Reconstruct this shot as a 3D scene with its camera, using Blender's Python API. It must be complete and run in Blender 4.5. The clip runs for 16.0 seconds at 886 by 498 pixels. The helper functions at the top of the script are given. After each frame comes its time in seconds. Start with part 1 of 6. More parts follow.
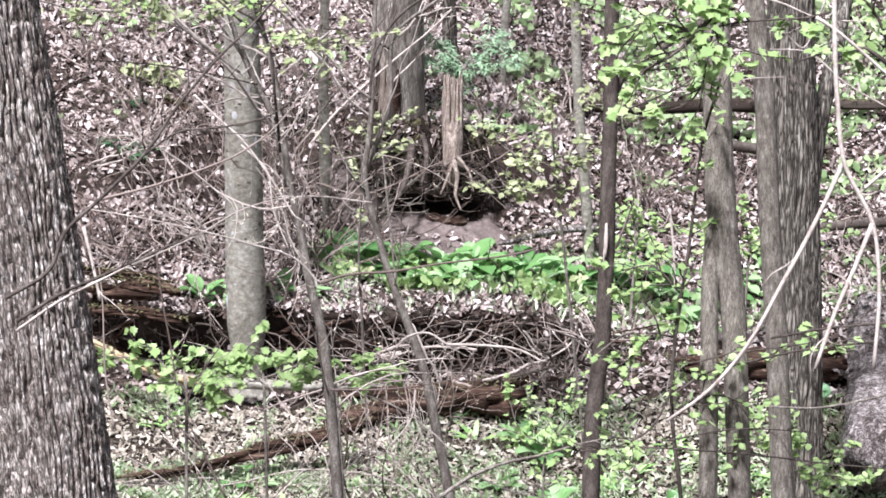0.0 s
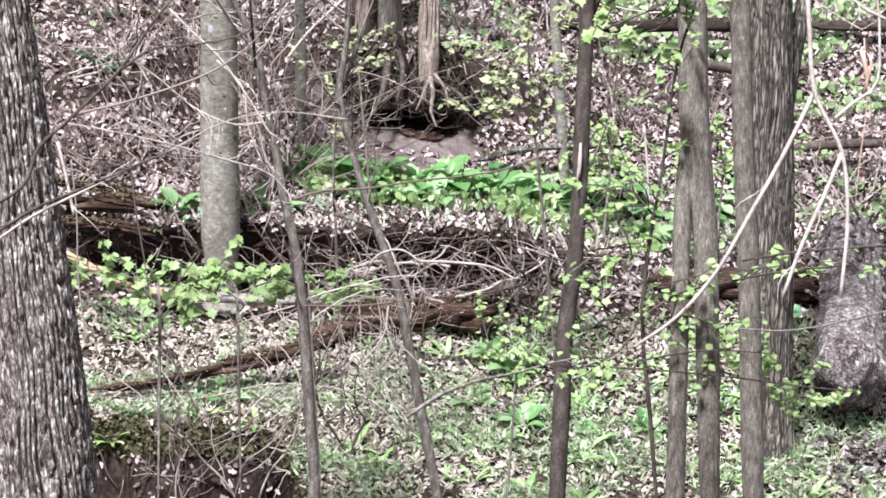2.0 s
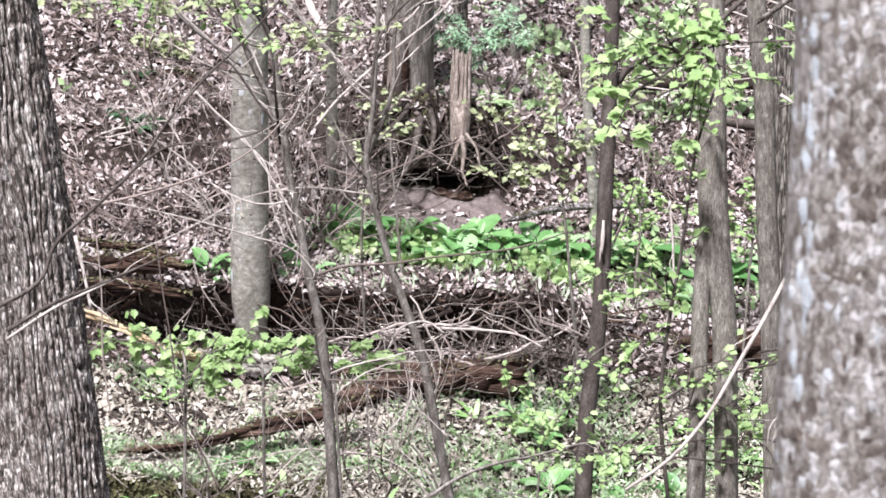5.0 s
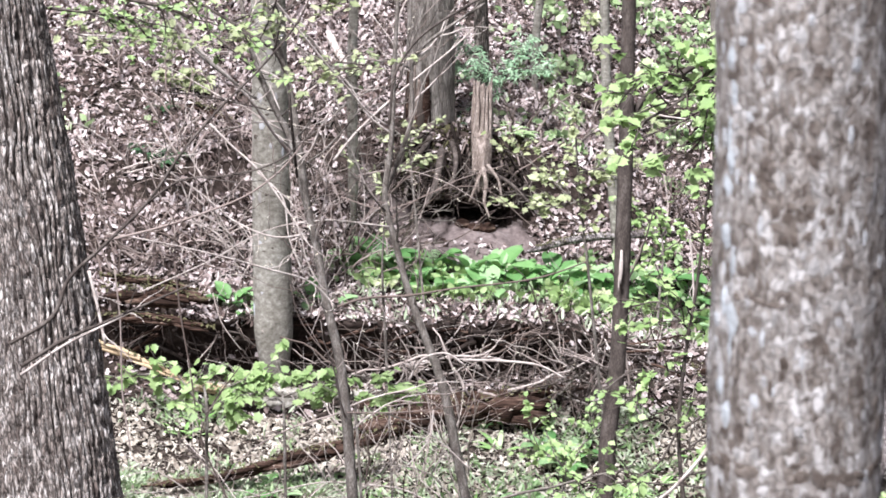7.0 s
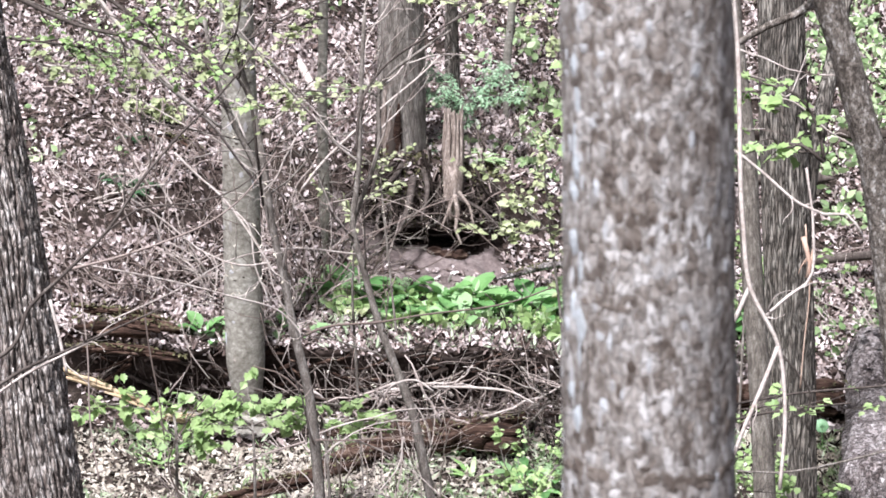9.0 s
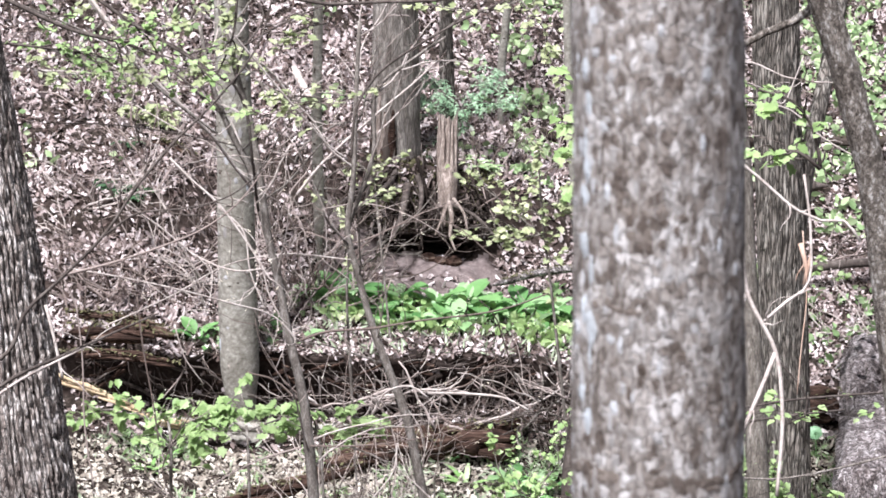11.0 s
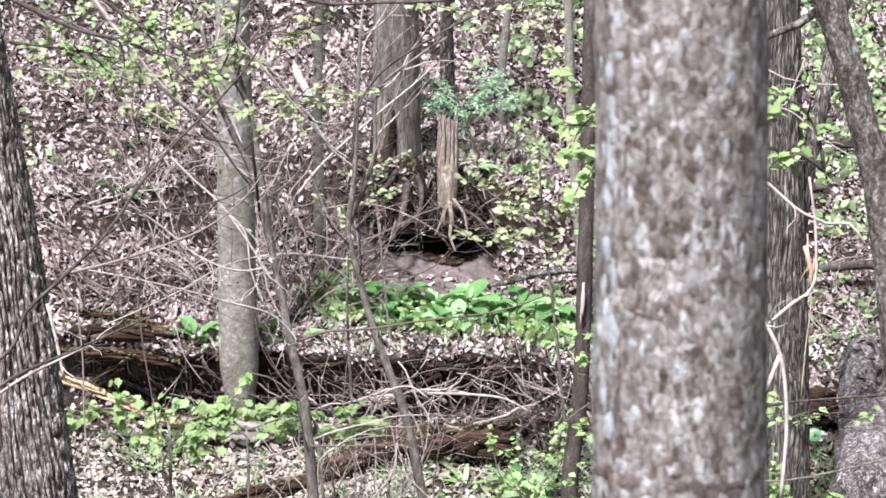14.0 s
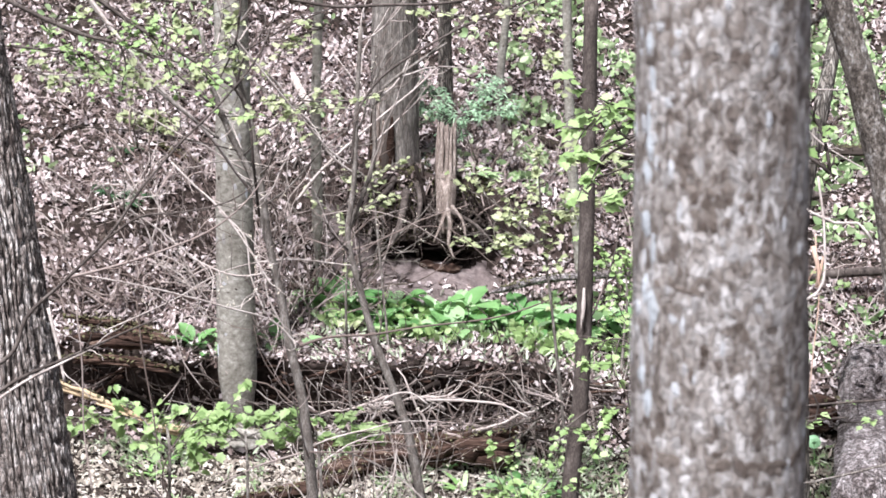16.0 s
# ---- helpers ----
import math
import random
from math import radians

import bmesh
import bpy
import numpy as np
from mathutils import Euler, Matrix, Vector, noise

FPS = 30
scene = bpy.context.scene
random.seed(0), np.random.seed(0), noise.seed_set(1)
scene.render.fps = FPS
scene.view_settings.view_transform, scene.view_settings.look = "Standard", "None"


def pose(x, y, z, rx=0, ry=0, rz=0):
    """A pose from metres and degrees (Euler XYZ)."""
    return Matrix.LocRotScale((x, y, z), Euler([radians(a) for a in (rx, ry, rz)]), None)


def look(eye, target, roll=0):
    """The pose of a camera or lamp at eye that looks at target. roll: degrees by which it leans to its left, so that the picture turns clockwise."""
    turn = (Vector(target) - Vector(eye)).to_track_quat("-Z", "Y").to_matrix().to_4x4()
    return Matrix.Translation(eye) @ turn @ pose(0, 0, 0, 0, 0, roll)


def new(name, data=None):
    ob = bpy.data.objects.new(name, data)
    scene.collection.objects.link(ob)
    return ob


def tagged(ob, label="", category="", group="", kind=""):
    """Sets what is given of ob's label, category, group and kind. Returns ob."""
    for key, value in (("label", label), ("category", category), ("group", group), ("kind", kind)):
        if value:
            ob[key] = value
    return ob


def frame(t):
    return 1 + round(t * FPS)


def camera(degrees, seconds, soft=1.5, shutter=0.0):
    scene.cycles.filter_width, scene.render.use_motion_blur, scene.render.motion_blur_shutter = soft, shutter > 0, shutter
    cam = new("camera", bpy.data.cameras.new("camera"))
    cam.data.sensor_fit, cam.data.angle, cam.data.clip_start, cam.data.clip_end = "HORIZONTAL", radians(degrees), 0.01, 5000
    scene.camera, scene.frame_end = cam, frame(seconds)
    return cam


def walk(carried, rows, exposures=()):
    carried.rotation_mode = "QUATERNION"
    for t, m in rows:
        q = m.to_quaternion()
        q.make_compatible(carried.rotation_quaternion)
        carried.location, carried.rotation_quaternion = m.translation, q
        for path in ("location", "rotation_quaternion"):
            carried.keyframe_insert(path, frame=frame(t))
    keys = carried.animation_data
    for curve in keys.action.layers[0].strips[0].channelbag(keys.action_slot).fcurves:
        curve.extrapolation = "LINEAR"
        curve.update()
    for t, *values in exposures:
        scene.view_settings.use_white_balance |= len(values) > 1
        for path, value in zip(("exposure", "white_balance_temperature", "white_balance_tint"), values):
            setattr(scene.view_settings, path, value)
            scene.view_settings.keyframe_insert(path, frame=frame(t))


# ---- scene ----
# Camera: seconds, place in metres, then yaw, pitch and roll in degrees
cam = camera(20, 16.0, soft=1.7)
cam.data.dof.use_dof, cam.data.dof.focus_distance, cam.data.dof.aperture_fstop = True, 19.0, 21.0
PATH = [
    (0.0, 0.000, -0.001, 8.500, -0.030, -16.953, -0.010),
    (0.5, 0.026, -0.050, 8.508, 0.274, -16.726, -0.173),
    (1.0, 0.029, -0.062, 8.463, 0.021, -16.710, -0.074),
    (1.5, 0.023, -0.069, 8.375, -0.438, -18.010, 0.040),
    (2.0, 0.013, -0.032, 8.549, -0.630, -18.941, 0.882),
    (2.5, 0.015, 0.005, 8.739, -0.038, -18.498, 1.066),
    (3.0, 0.074, 0.046, 8.828, 0.735, -18.761, 0.519),
    (3.5, 0.101, 0.059, 8.928, 0.554, -18.793, 0.650),
    (4.0, 0.118, 0.078, 8.951, 0.438, -18.516, 0.665),
    (4.2, 0.131, 0.053, 8.936, 0.464, -18.494, 0.855),
    (6.3, 0.227, 0.037, 8.964, 0.590, -18.092, 0.353),
    (6.5, 0.200, 0.052, 8.972, 0.597, -17.992, 0.242),
    (7.0, 0.287, 0.049, 8.933, 1.305, -17.728, -0.034),
    (7.5, 0.392, 0.034, 8.931, 1.766, -17.444, -0.260),
    (8.0, 0.408, 0.023, 8.924, 1.263, -17.052, -0.367),
    (8.2, 0.413, 0.030, 8.919, 1.086, -17.059, -0.423),
    (10.5, 0.414, 0.008, 8.920, 0.818, -17.027, -0.450),
    (11.0, 0.396, 0.013, 8.919, 0.741, -16.908, -0.292),
    (11.5, 0.398, 0.021, 8.916, 0.814, -16.807, -0.210),
    (12.0, 0.404, 0.018, 8.915, 0.831, -16.756, -0.260),
    (12.5, 0.403, 0.009, 8.925, 1.020, -16.662, -0.378),
    (13.0, 0.403, 0.010, 8.922, 1.074, -16.692, -0.370),
    (13.5, 0.382, 0.012, 8.921, 0.990, -16.801, -0.191),
    (14.0, 0.373, 0.017, 8.921, 0.685, -16.908, -0.020),
    (14.5, 0.378, 0.017, 8.922, 0.512, -16.856, -0.008),
    (15.0, 0.361, 0.025, 8.918, 0.480, -16.662, 0.031),
    (15.5, 0.349, 0.030, 8.891, 0.524, -16.571, 0.037),
    (16.0, 0.333, 0.041, 8.879, 0.559, -16.676, 0.020),
]


def eye_pose(x, y, z, yaw, pitch, roll):
    a, b = radians(yaw), radians(pitch)
    ahead = Vector((-math.sin(a) * math.cos(b), math.cos(a) * math.cos(b), math.sin(b)))
    return look((x, y, z), Vector((x, y, z)) + ahead, roll)


walk(cam, [(row[0], eye_pose(*row[1:])) for row in PATH])

# ---- light: bright overcast woodland ----
world = bpy.data.worlds.new("sky")
scene.world = world
world.use_nodes = True
sky = world.node_tree.nodes.new("ShaderNodeTexSky")
sky.sky_type, sky.sun_disc = "NISHITA", False
sky.sun_elevation, sky.sun_rotation = radians(64), radians(-152)
sky.air_density, sky.dust_density = 1.0, 4.0
veil = world.node_tree.nodes.new("ShaderNodeHueSaturation")
veil.inputs["Saturation"].default_value = 0.6
world.node_tree.links.new(sky.outputs[0], veil.inputs["Color"])
world.node_tree.links.new(veil.outputs[0], world.node_tree.nodes["Background"].inputs[0])
world.node_tree.nodes["Background"].inputs[1].default_value = 0.085
sun = new("sun", bpy.data.lights.new("sun", "SUN"))
sun.data.energy, sun.data.angle, sun.data.color = 5.6, radians(8), (0.96, 0.975, 1.04)
sun.matrix_world = look((0, 0, 0), (0.22, 0.42, -1.0))
scene.view_settings.exposure = 0.91


# ---- materials ----
def material(name, colours, scale=8.0, rough=0.85, bump=0.4, stretch=(1, 1, 1), fine=5.0, island=False, leaf=0.0, obj=False, metal=0.0):
    """Noise at two scales through a colour ramp; island or obj lets each piece take its own tone; leaf is the share of light let through."""
    m = bpy.data.materials.new(name)
    m.use_nodes = True
    nt = m.node_tree
    n, lk = nt.nodes, nt.links
    bsdf, out = n["Principled BSDF"], n["Material Output"]
    tc = n.new("ShaderNodeTexCoord")
    mp = n.new("ShaderNodeMapping")
    mp.inputs["Scale"].default_value = stretch
    lk.new(tc.outputs["Object"], mp.inputs["Vector"])
    big, small = n.new("ShaderNodeTexNoise"), n.new("ShaderNodeTexNoise")
    big.inputs["Scale"].default_value, big.inputs["Detail"].default_value = scale, 6
    small.inputs["Scale"].default_value, small.inputs["Detail"].default_value = scale * fine, 4
    for k in (big, small):
        lk.new(mp.outputs[0], k.inputs["Vector"])
    mix = n.new("ShaderNodeMath")
    mix.operation = "MULTIPLY_ADD"
    mix.inputs[1].default_value = 0.45
    lk.new(small.outputs[0], mix.inputs[0])
    half = n.new("ShaderNodeMath")
    half.operation = "MULTIPLY"
    half.inputs[1].default_value = 0.55
    lk.new(big.outputs[0], half.inputs[0])
    lk.new(half.outputs[0], mix.inputs[2])
    value = mix.outputs[0]
    if island or obj:
        if island:
            rnd = n.new("ShaderNodeNewGeometry").outputs["Random Per Island"]
        else:
            rnd = n.new("ShaderNodeObjectInfo").outputs["Random"]
        add = n.new("ShaderNodeMath")
        add.operation = "MULTIPLY_ADD"
        add.inputs[1].default_value = 0.3
        lk.new(value, add.inputs[0])
        sc = n.new("ShaderNodeMath")
        sc.operation = "MULTIPLY"
        sc.inputs[1].default_value = 0.7
        lk.new(rnd, sc.inputs[0])
        lk.new(sc.outputs[0], add.inputs[2])
        value = add.outputs[0]
        lo, hi = 0.08, 0.92
    else:
        lo, hi = 0.34, 0.66
    ramp = n.new("ShaderNodeValToRGB")
    els = ramp.color_ramp.elements
    while len(els) < len(colours):
        els.new(0.5)
    for k, c in enumerate(colours):
        els[k].position = lo + (hi - lo) * k / (len(colours) - 1)
        els[k].color = (*c, 1)
    lk.new(value, ramp.inputs[0])
    lk.new(ramp.outputs[0], bsdf.inputs["Base Color"])
    bsdf.inputs["Roughness"].default_value = rough
    bsdf.inputs["Metallic"].default_value = metal
    bsdf.inputs["Specular IOR Level"].default_value = 0.12 if rough >= 0.7 else 0.4
    if bump:
        bp = n.new("ShaderNodeBump")
        bp.inputs["Strength"].default_value = bump
        bp.inputs["Distance"].default_value = 0.02
        lk.new(mix.outputs[0], bp.inputs["Height"])
        lk.new(bp.outputs[0], bsdf.inputs["Normal"])
    if leaf:
        tr = n.new("ShaderNodeBsdfTranslucent")
        lk.new(ramp.outputs[0], tr.inputs["Color"])
        ms = n.new("ShaderNodeMixShader")
        ms.inputs[0].default_value = leaf
        lk.new(bsdf.outputs[0], ms.inputs[1])
        lk.new(tr.outputs[0], ms.inputs[2])
        lk.new(ms.outputs[0], out.inputs["Surface"])
    return m


def bark(name, colours, cell, tall, crack=0.12, dark=0.25, rough=0.9, bump=0.7, noise_scale=30.0, vary=0.5, swirl=0.35, spread=0.6):
    """Bark plates: cells drawn out upward by tall, parted by dark cracks, each with its own tone."""
    m = bpy.data.materials.new(name)
    m.use_nodes = True
    n, lk = m.node_tree.nodes, m.node_tree.links
    bsdf = n["Principled BSDF"]
    tc, mp = n.new("ShaderNodeTexCoord"), n.new("ShaderNodeMapping")
    mp.inputs["Scale"].default_value = (1, 1, 1 / tall)
    lk.new(tc.outputs["Object"], mp.inputs["Vector"])
    wob = n.new("ShaderNodeTexNoise")
    wob.inputs["Scale"].default_value, wob.inputs["Detail"].default_value = 0.7 / cell, 3
    lk.new(mp.outputs[0], wob.inputs["Vector"])
    mad = n.new("ShaderNodeVectorMath")
    mad.operation = "MULTIPLY_ADD"
    mad.inputs[1].default_value = (cell * swirl * 3,) * 3
    lk.new(wob.outputs["Color"], mad.inputs[0])
    lk.new(mp.outputs[0], mad.inputs[2])
    edge, tone = n.new("ShaderNodeTexVoronoi"), n.new("ShaderNodeTexVoronoi")
    edge.feature = "DISTANCE_TO_EDGE"
    for v in (edge, tone):
        v.inputs["Scale"].default_value = 1 / cell
        lk.new(mad.outputs[0], v.inputs["Vector"])
    gap = n.new("ShaderNodeMapRange")
    gap.inputs["From Min"].default_value, gap.inputs["From Max"].default_value = 0.0, crack
    gap.inputs["To Min"].default_value = dark
    lk.new(edge.outputs["Distance"], gap.inputs["Value"])
    grain = n.new("ShaderNodeTexNoise")
    grain.inputs["Scale"].default_value, grain.inputs["Detail"].default_value = noise_scale, 8
    grain.inputs["Roughness"].default_value = 0.65
    lk.new(mp.outputs[0], grain.inputs["Vector"])
    blotch = n.new("ShaderNodeTexNoise")
    blotch.inputs["Scale"].default_value, blotch.inputs["Detail"].default_value = noise_scale * 0.18, 3
    lk.new(tc.outputs["Object"], blotch.inputs["Vector"])
    split = n.new("ShaderNodeSeparateColor")
    lk.new(tone.outputs["Color"], split.inputs[0])
    a, b, c = n.new("ShaderNodeMath"), n.new("ShaderNodeMath"), n.new("ShaderNodeMath")
    for k in (a, b, c):
        k.operation = "MULTIPLY_ADD"
    a.inputs[1].default_value, a.inputs[2].default_value = 0.5 * vary, -0.25 * vary - 0.6
    lk.new(split.outputs[0], a.inputs[0])
    b.inputs[1].default_value = 1.5
    lk.new(grain.outputs[0], b.inputs[0])
    lk.new(a.outputs[0], b.inputs[2])
    c.inputs[1].default_value = 0.7
    lk.new(blotch.outputs[0], c.inputs[0])
    lk.new(b.outputs[0], c.inputs[2])
    ramp = n.new("ShaderNodeValToRGB")
    els = ramp.color_ramp.elements
    while len(els) < len(colours):
        els.new(0.5)
    for k, col in enumerate(colours):
        els[k].position = 0.5 - spread / 2 + spread * k / (len(colours) - 1)
        els[k].color = (*col, 1)
    lk.new(c.outputs[0], ramp.inputs[0])
    mul = n.new("ShaderNodeMix")
    mul.data_type, mul.blend_type = "RGBA", "MULTIPLY"
    mul.inputs[0].default_value = 1.0
    lk.new(ramp.outputs[0], mul.inputs[6])
    lk.new(gap.outputs[0], mul.inputs[7])
    lk.new(mul.outputs[2], bsdf.inputs["Base Color"])
    bsdf.inputs["Roughness"].default_value = rough
    bsdf.inputs["Specular IOR Level"].default_value = 0.15
    h = n.new("ShaderNodeMath")
    h.operation = "MULTIPLY_ADD"
    h.inputs[1].default_value = 0.6
    lk.new(grain.outputs[0], h.inputs[0])
    lk.new(gap.outputs[0], h.inputs[2])
    bp = n.new("ShaderNodeBump")
    bp.inputs["Strength"].default_value, bp.inputs["Distance"].default_value = bump, cell * 0.35
    lk.new(h.outputs[0], bp.inputs["Height"])
    lk.new(bp.outputs[0], bsdf.inputs["Normal"])
    return m


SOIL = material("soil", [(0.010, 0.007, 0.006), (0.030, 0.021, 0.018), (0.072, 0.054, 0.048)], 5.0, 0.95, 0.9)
APRON = material("trodden_earth", [(0.085, 0.065, 0.062), (0.14, 0.111, 0.107), (0.205, 0.17, 0.164)], 6.0, 0.95, 0.5)
MOULD = material("leaf_mould", [(0.008, 0.006, 0.0045), (0.022, 0.016, 0.013), (0.085, 0.066, 0.057)], 11.0, 0.95, 1.0)
LITTER = material("dry_leaf", [(0.024, 0.016, 0.013), (0.125, 0.089, 0.08), (0.35, 0.283, 0.272), (0.53, 0.452, 0.447), (0.72, 0.65, 0.65)], 6.0, 0.75, 0.0, island=True, leaf=0.15)
LITTER_FLOOR = material("weathered_leaf", [(0.17, 0.14, 0.115), (0.28, 0.241, 0.203), (0.40, 0.354, 0.303), (0.51, 0.464, 0.405), (0.66, 0.613, 0.55)], 6.0, 0.75, 0.0, island=True, leaf=0.15)
BARK_FURROW = bark("furrowed_bark", [(0.12, 0.093, 0.084), (0.25, 0.208, 0.19), (0.40, 0.347, 0.322), (0.68, 0.622, 0.60)], 0.022, 3.8, 0.24, 0.2, noise_scale=50, vary=0.8, swirl=1.0, spread=0.55)
LICHEN = material("pale_lichen", [(0.22, 0.20, 0.19), (0.32, 0.305, 0.305), (0.48, 0.49, 0.52)], 60.0, 0.95, 0.3, obj=True)
LICHEN_BLUE = material("blue_white_lichen", [(0.30, 0.30, 0.31), (0.42, 0.44, 0.47), (0.54, 0.57, 0.61)], 90.0, 0.95, 0.3)
TORN = material("torn_reddish_wood", [(0.26, 0.15, 0.11), (0.40, 0.27, 0.21), (0.52, 0.40, 0.33)], 20.0, 0.9, 0.4, (1, 1, 0.2))
BARK_DEN = bark("pale_brown_bark", [(0.12, 0.10, 0.088), (0.21, 0.183, 0.165), (0.29, 0.258, 0.235), (0.42, 0.38, 0.35)], 0.03, 6.0, 0.2, 0.5, noise_scale=22, vary=0.4, swirl=1.0, spread=0.55)
BARK_LIMB = bark("scaly_dark_bark", [(0.065, 0.053, 0.045), (0.145, 0.122, 0.106), (0.24, 0.208, 0.185), (0.46, 0.43, 0.41)], 0.012, 1.6, 0.15, 0.4, noise_scale=60, vary=0.6, swirl=1.2, spread=0.55)
SCAR = material("dark_bark_scar", [(0.04, 0.03, 0.026), (0.09, 0.07, 0.06), (0.17, 0.14, 0.12)], 70.0, 0.95, 0.8)
SCAR_SOFT = material("brown_bark_scar", [(0.075, 0.057, 0.048), (0.135, 0.108, 0.094), (0.23, 0.195, 0.175)], 150.0, 0.95, 0.5, obj=True)
BARK_GREY = bark("smooth_grey_bark", [(0.13, 0.117, 0.10), (0.20, 0.183, 0.158), (0.275, 0.255, 0.225), (0.40, 0.385, 0.35)], 0.06, 0.8, 0.02, 0.9, 0.8, 0.3, noise_scale=20, vary=0.25, swirl=1.5, spread=0.6)
# Dark cracks put furrow shade into the colour; frontal sun flattens the relief
BARK_BROWN = bark("brown_ridged_bark", [(0.135, 0.115, 0.10), (0.215, 0.187, 0.165), (0.295, 0.262, 0.233), (0.45, 0.413, 0.373)], 0.034, 7.0, 0.28, 0.14, noise_scale=36, vary=0.45, swirl=0.9, spread=0.56)
BARK_PLAIN = bark("fine_brown_bark", [(0.115, 0.097, 0.083), (0.185, 0.16, 0.139), (0.245, 0.216, 0.189), (0.36, 0.325, 0.29)], 0.013, 5.0, 0.16, 0.5, noise_scale=44, vary=0.4, swirl=1.2, spread=0.56)
BARK_LICHEN = bark("lichen_mottled_bark", [(0.10, 0.078, 0.068), (0.19, 0.16, 0.144), (0.29, 0.257, 0.24), (0.375, 0.343, 0.33), (0.54, 0.512, 0.51)], 0.0075, 1.7, 0.14, 0.55, noise_scale=78, vary=1.0, swirl=0.9, spread=0.72)
STEM = material("sapling_bark", [(0.07, 0.059, 0.052), (0.14, 0.12, 0.107), (0.31, 0.283, 0.262)], 24.0, 0.8, 0.4, (1, 1, 0.4))
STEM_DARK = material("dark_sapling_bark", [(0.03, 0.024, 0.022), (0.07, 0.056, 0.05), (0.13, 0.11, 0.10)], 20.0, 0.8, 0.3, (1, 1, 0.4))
# Darkest brown wood, for roots, some sticks, slabs and far poles
ROOT_DARK = material("very_dark_wood", [(0.010, 0.007, 0.006), (0.03, 0.022, 0.019), (0.075, 0.06, 0.052)], 14.0, 0.9, 0.3, obj=True)
TWIG_PALE = material("bleached_twig", [(0.26, 0.21, 0.19), (0.40, 0.345, 0.32), (0.56, 0.5, 0.47)], 20.0, 0.8, 0.2)
TWIG = material("brown_twig", [(0.08, 0.06, 0.052), (0.20, 0.155, 0.14), (0.42, 0.355, 0.33)], 9.0, 0.85, 0.2, obj=True)
TWIG_LOOSE = material("loose_twig", [(0.03, 0.022, 0.018), (0.11, 0.085, 0.075), (0.36, 0.305, 0.28)], 9.0, 0.85, 0.0, island=True)
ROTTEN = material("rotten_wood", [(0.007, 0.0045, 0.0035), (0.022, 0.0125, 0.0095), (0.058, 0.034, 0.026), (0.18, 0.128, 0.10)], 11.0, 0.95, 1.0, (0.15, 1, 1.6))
SNAG = material("splintered_wood", [(0.07, 0.052, 0.045), (0.19, 0.15, 0.13), (0.40, 0.34, 0.31)], 26.0, 0.9, 0.8, (1, 1, 0.06))
LOG_GREY = bark("scaly_grey_bark", [(0.07, 0.055, 0.053), (0.16, 0.133, 0.131), (0.27, 0.235, 0.234), (0.46, 0.418, 0.418)], 0.05, 1.6, 0.16, 0.2, noise_scale=16, vary=0.7, swirl=1.4, spread=0.6)
MOSS = material("moss", [(0.04, 0.038, 0.02), (0.085, 0.08, 0.042), (0.17, 0.155, 0.09)], 18.0, 0.95, 0.7)
FRESH_WOOD = material("pale_broken_wood", [(0.28, 0.19, 0.12), (0.42, 0.32, 0.21), (0.54, 0.44, 0.32)], 9.0, 0.85, 0.3, (1, 1, 0.3))
LEAF_LIME = material("lime_leaf", [(0.20, 0.31, 0.11), (0.32, 0.44, 0.185), (0.46, 0.575, 0.295)], 8.0, 0.5, 0.0, island=True, leaf=0.4)
LEAF_LIME_EACH = material("lime_leaf_single", [(0.20, 0.31, 0.11), (0.32, 0.44, 0.185), (0.46, 0.575, 0.295)], 8.0, 0.5, 0.0, obj=True, leaf=0.4)
LEAF_YELLOW_EACH = material("yellow_leaf_single", [(0.22, 0.26, 0.125), (0.34, 0.375, 0.205), (0.52, 0.54, 0.35)], 8.0, 0.5, 0.0, obj=True, leaf=0.35)
LEAF_YELLOW = material("yellow_green_leaf", [(0.22, 0.26, 0.125), (0.34, 0.375, 0.205), (0.52, 0.54, 0.35)], 8.0, 0.5, 0.0, island=True, leaf=0.35)
LEAF_GREEN = material("green_leaf", [(0.13, 0.23, 0.085), (0.26, 0.37, 0.18), (0.46, 0.55, 0.35)], 8.0, 0.5, 0.0, island=True, leaf=0.3)
LEAF_PALE = material("pale_herb_leaf", [(0.25, 0.32, 0.20), (0.42, 0.48, 0.34), (0.64, 0.68, 0.54)], 8.0, 0.5, 0.0, island=True, leaf=0.3)
LEAF_CABBAGE = material("cabbage_leaf", [(0.075, 0.19, 0.06), (0.185, 0.35, 0.13), (0.42, 0.57, 0.34)], 8.0, 0.4, 0.15, obj=True, leaf=0.35)
LEAF_BLUE = material("blue_green_leaf", [(0.17, 0.27, 0.12), (0.33, 0.44, 0.225), (0.56, 0.64, 0.42)], 8.0, 0.5, 0.0, island=True, leaf=0.3)
FERN = material("dark_fern", [(0.02, 0.05, 0.02), (0.05, 0.11, 0.05), (0.10, 0.19, 0.09)], 8.0, 0.6, 0.0, island=True, leaf=0.2)
LEAF_SOFT = material("soft_blue_green_leaf", [(0.15, 0.27, 0.15), (0.28, 0.43, 0.27), (0.48, 0.61, 0.44)], 8.0, 0.5, 0.0, island=True, leaf=0.3)
LEAF_ROUND = material("pale_round_leaf", [(0.20, 0.42, 0.20), (0.30, 0.54, 0.30), (0.42, 0.64, 0.42)], 20.0, 0.45, 0.15, leaf=0.3)
BUD = material("pale_bud", [(0.5, 0.42, 0.34), (0.66, 0.6, 0.5), (0.75, 0.7, 0.6)], 8.0, 0.7, 0.0, island=True, leaf=0.2)


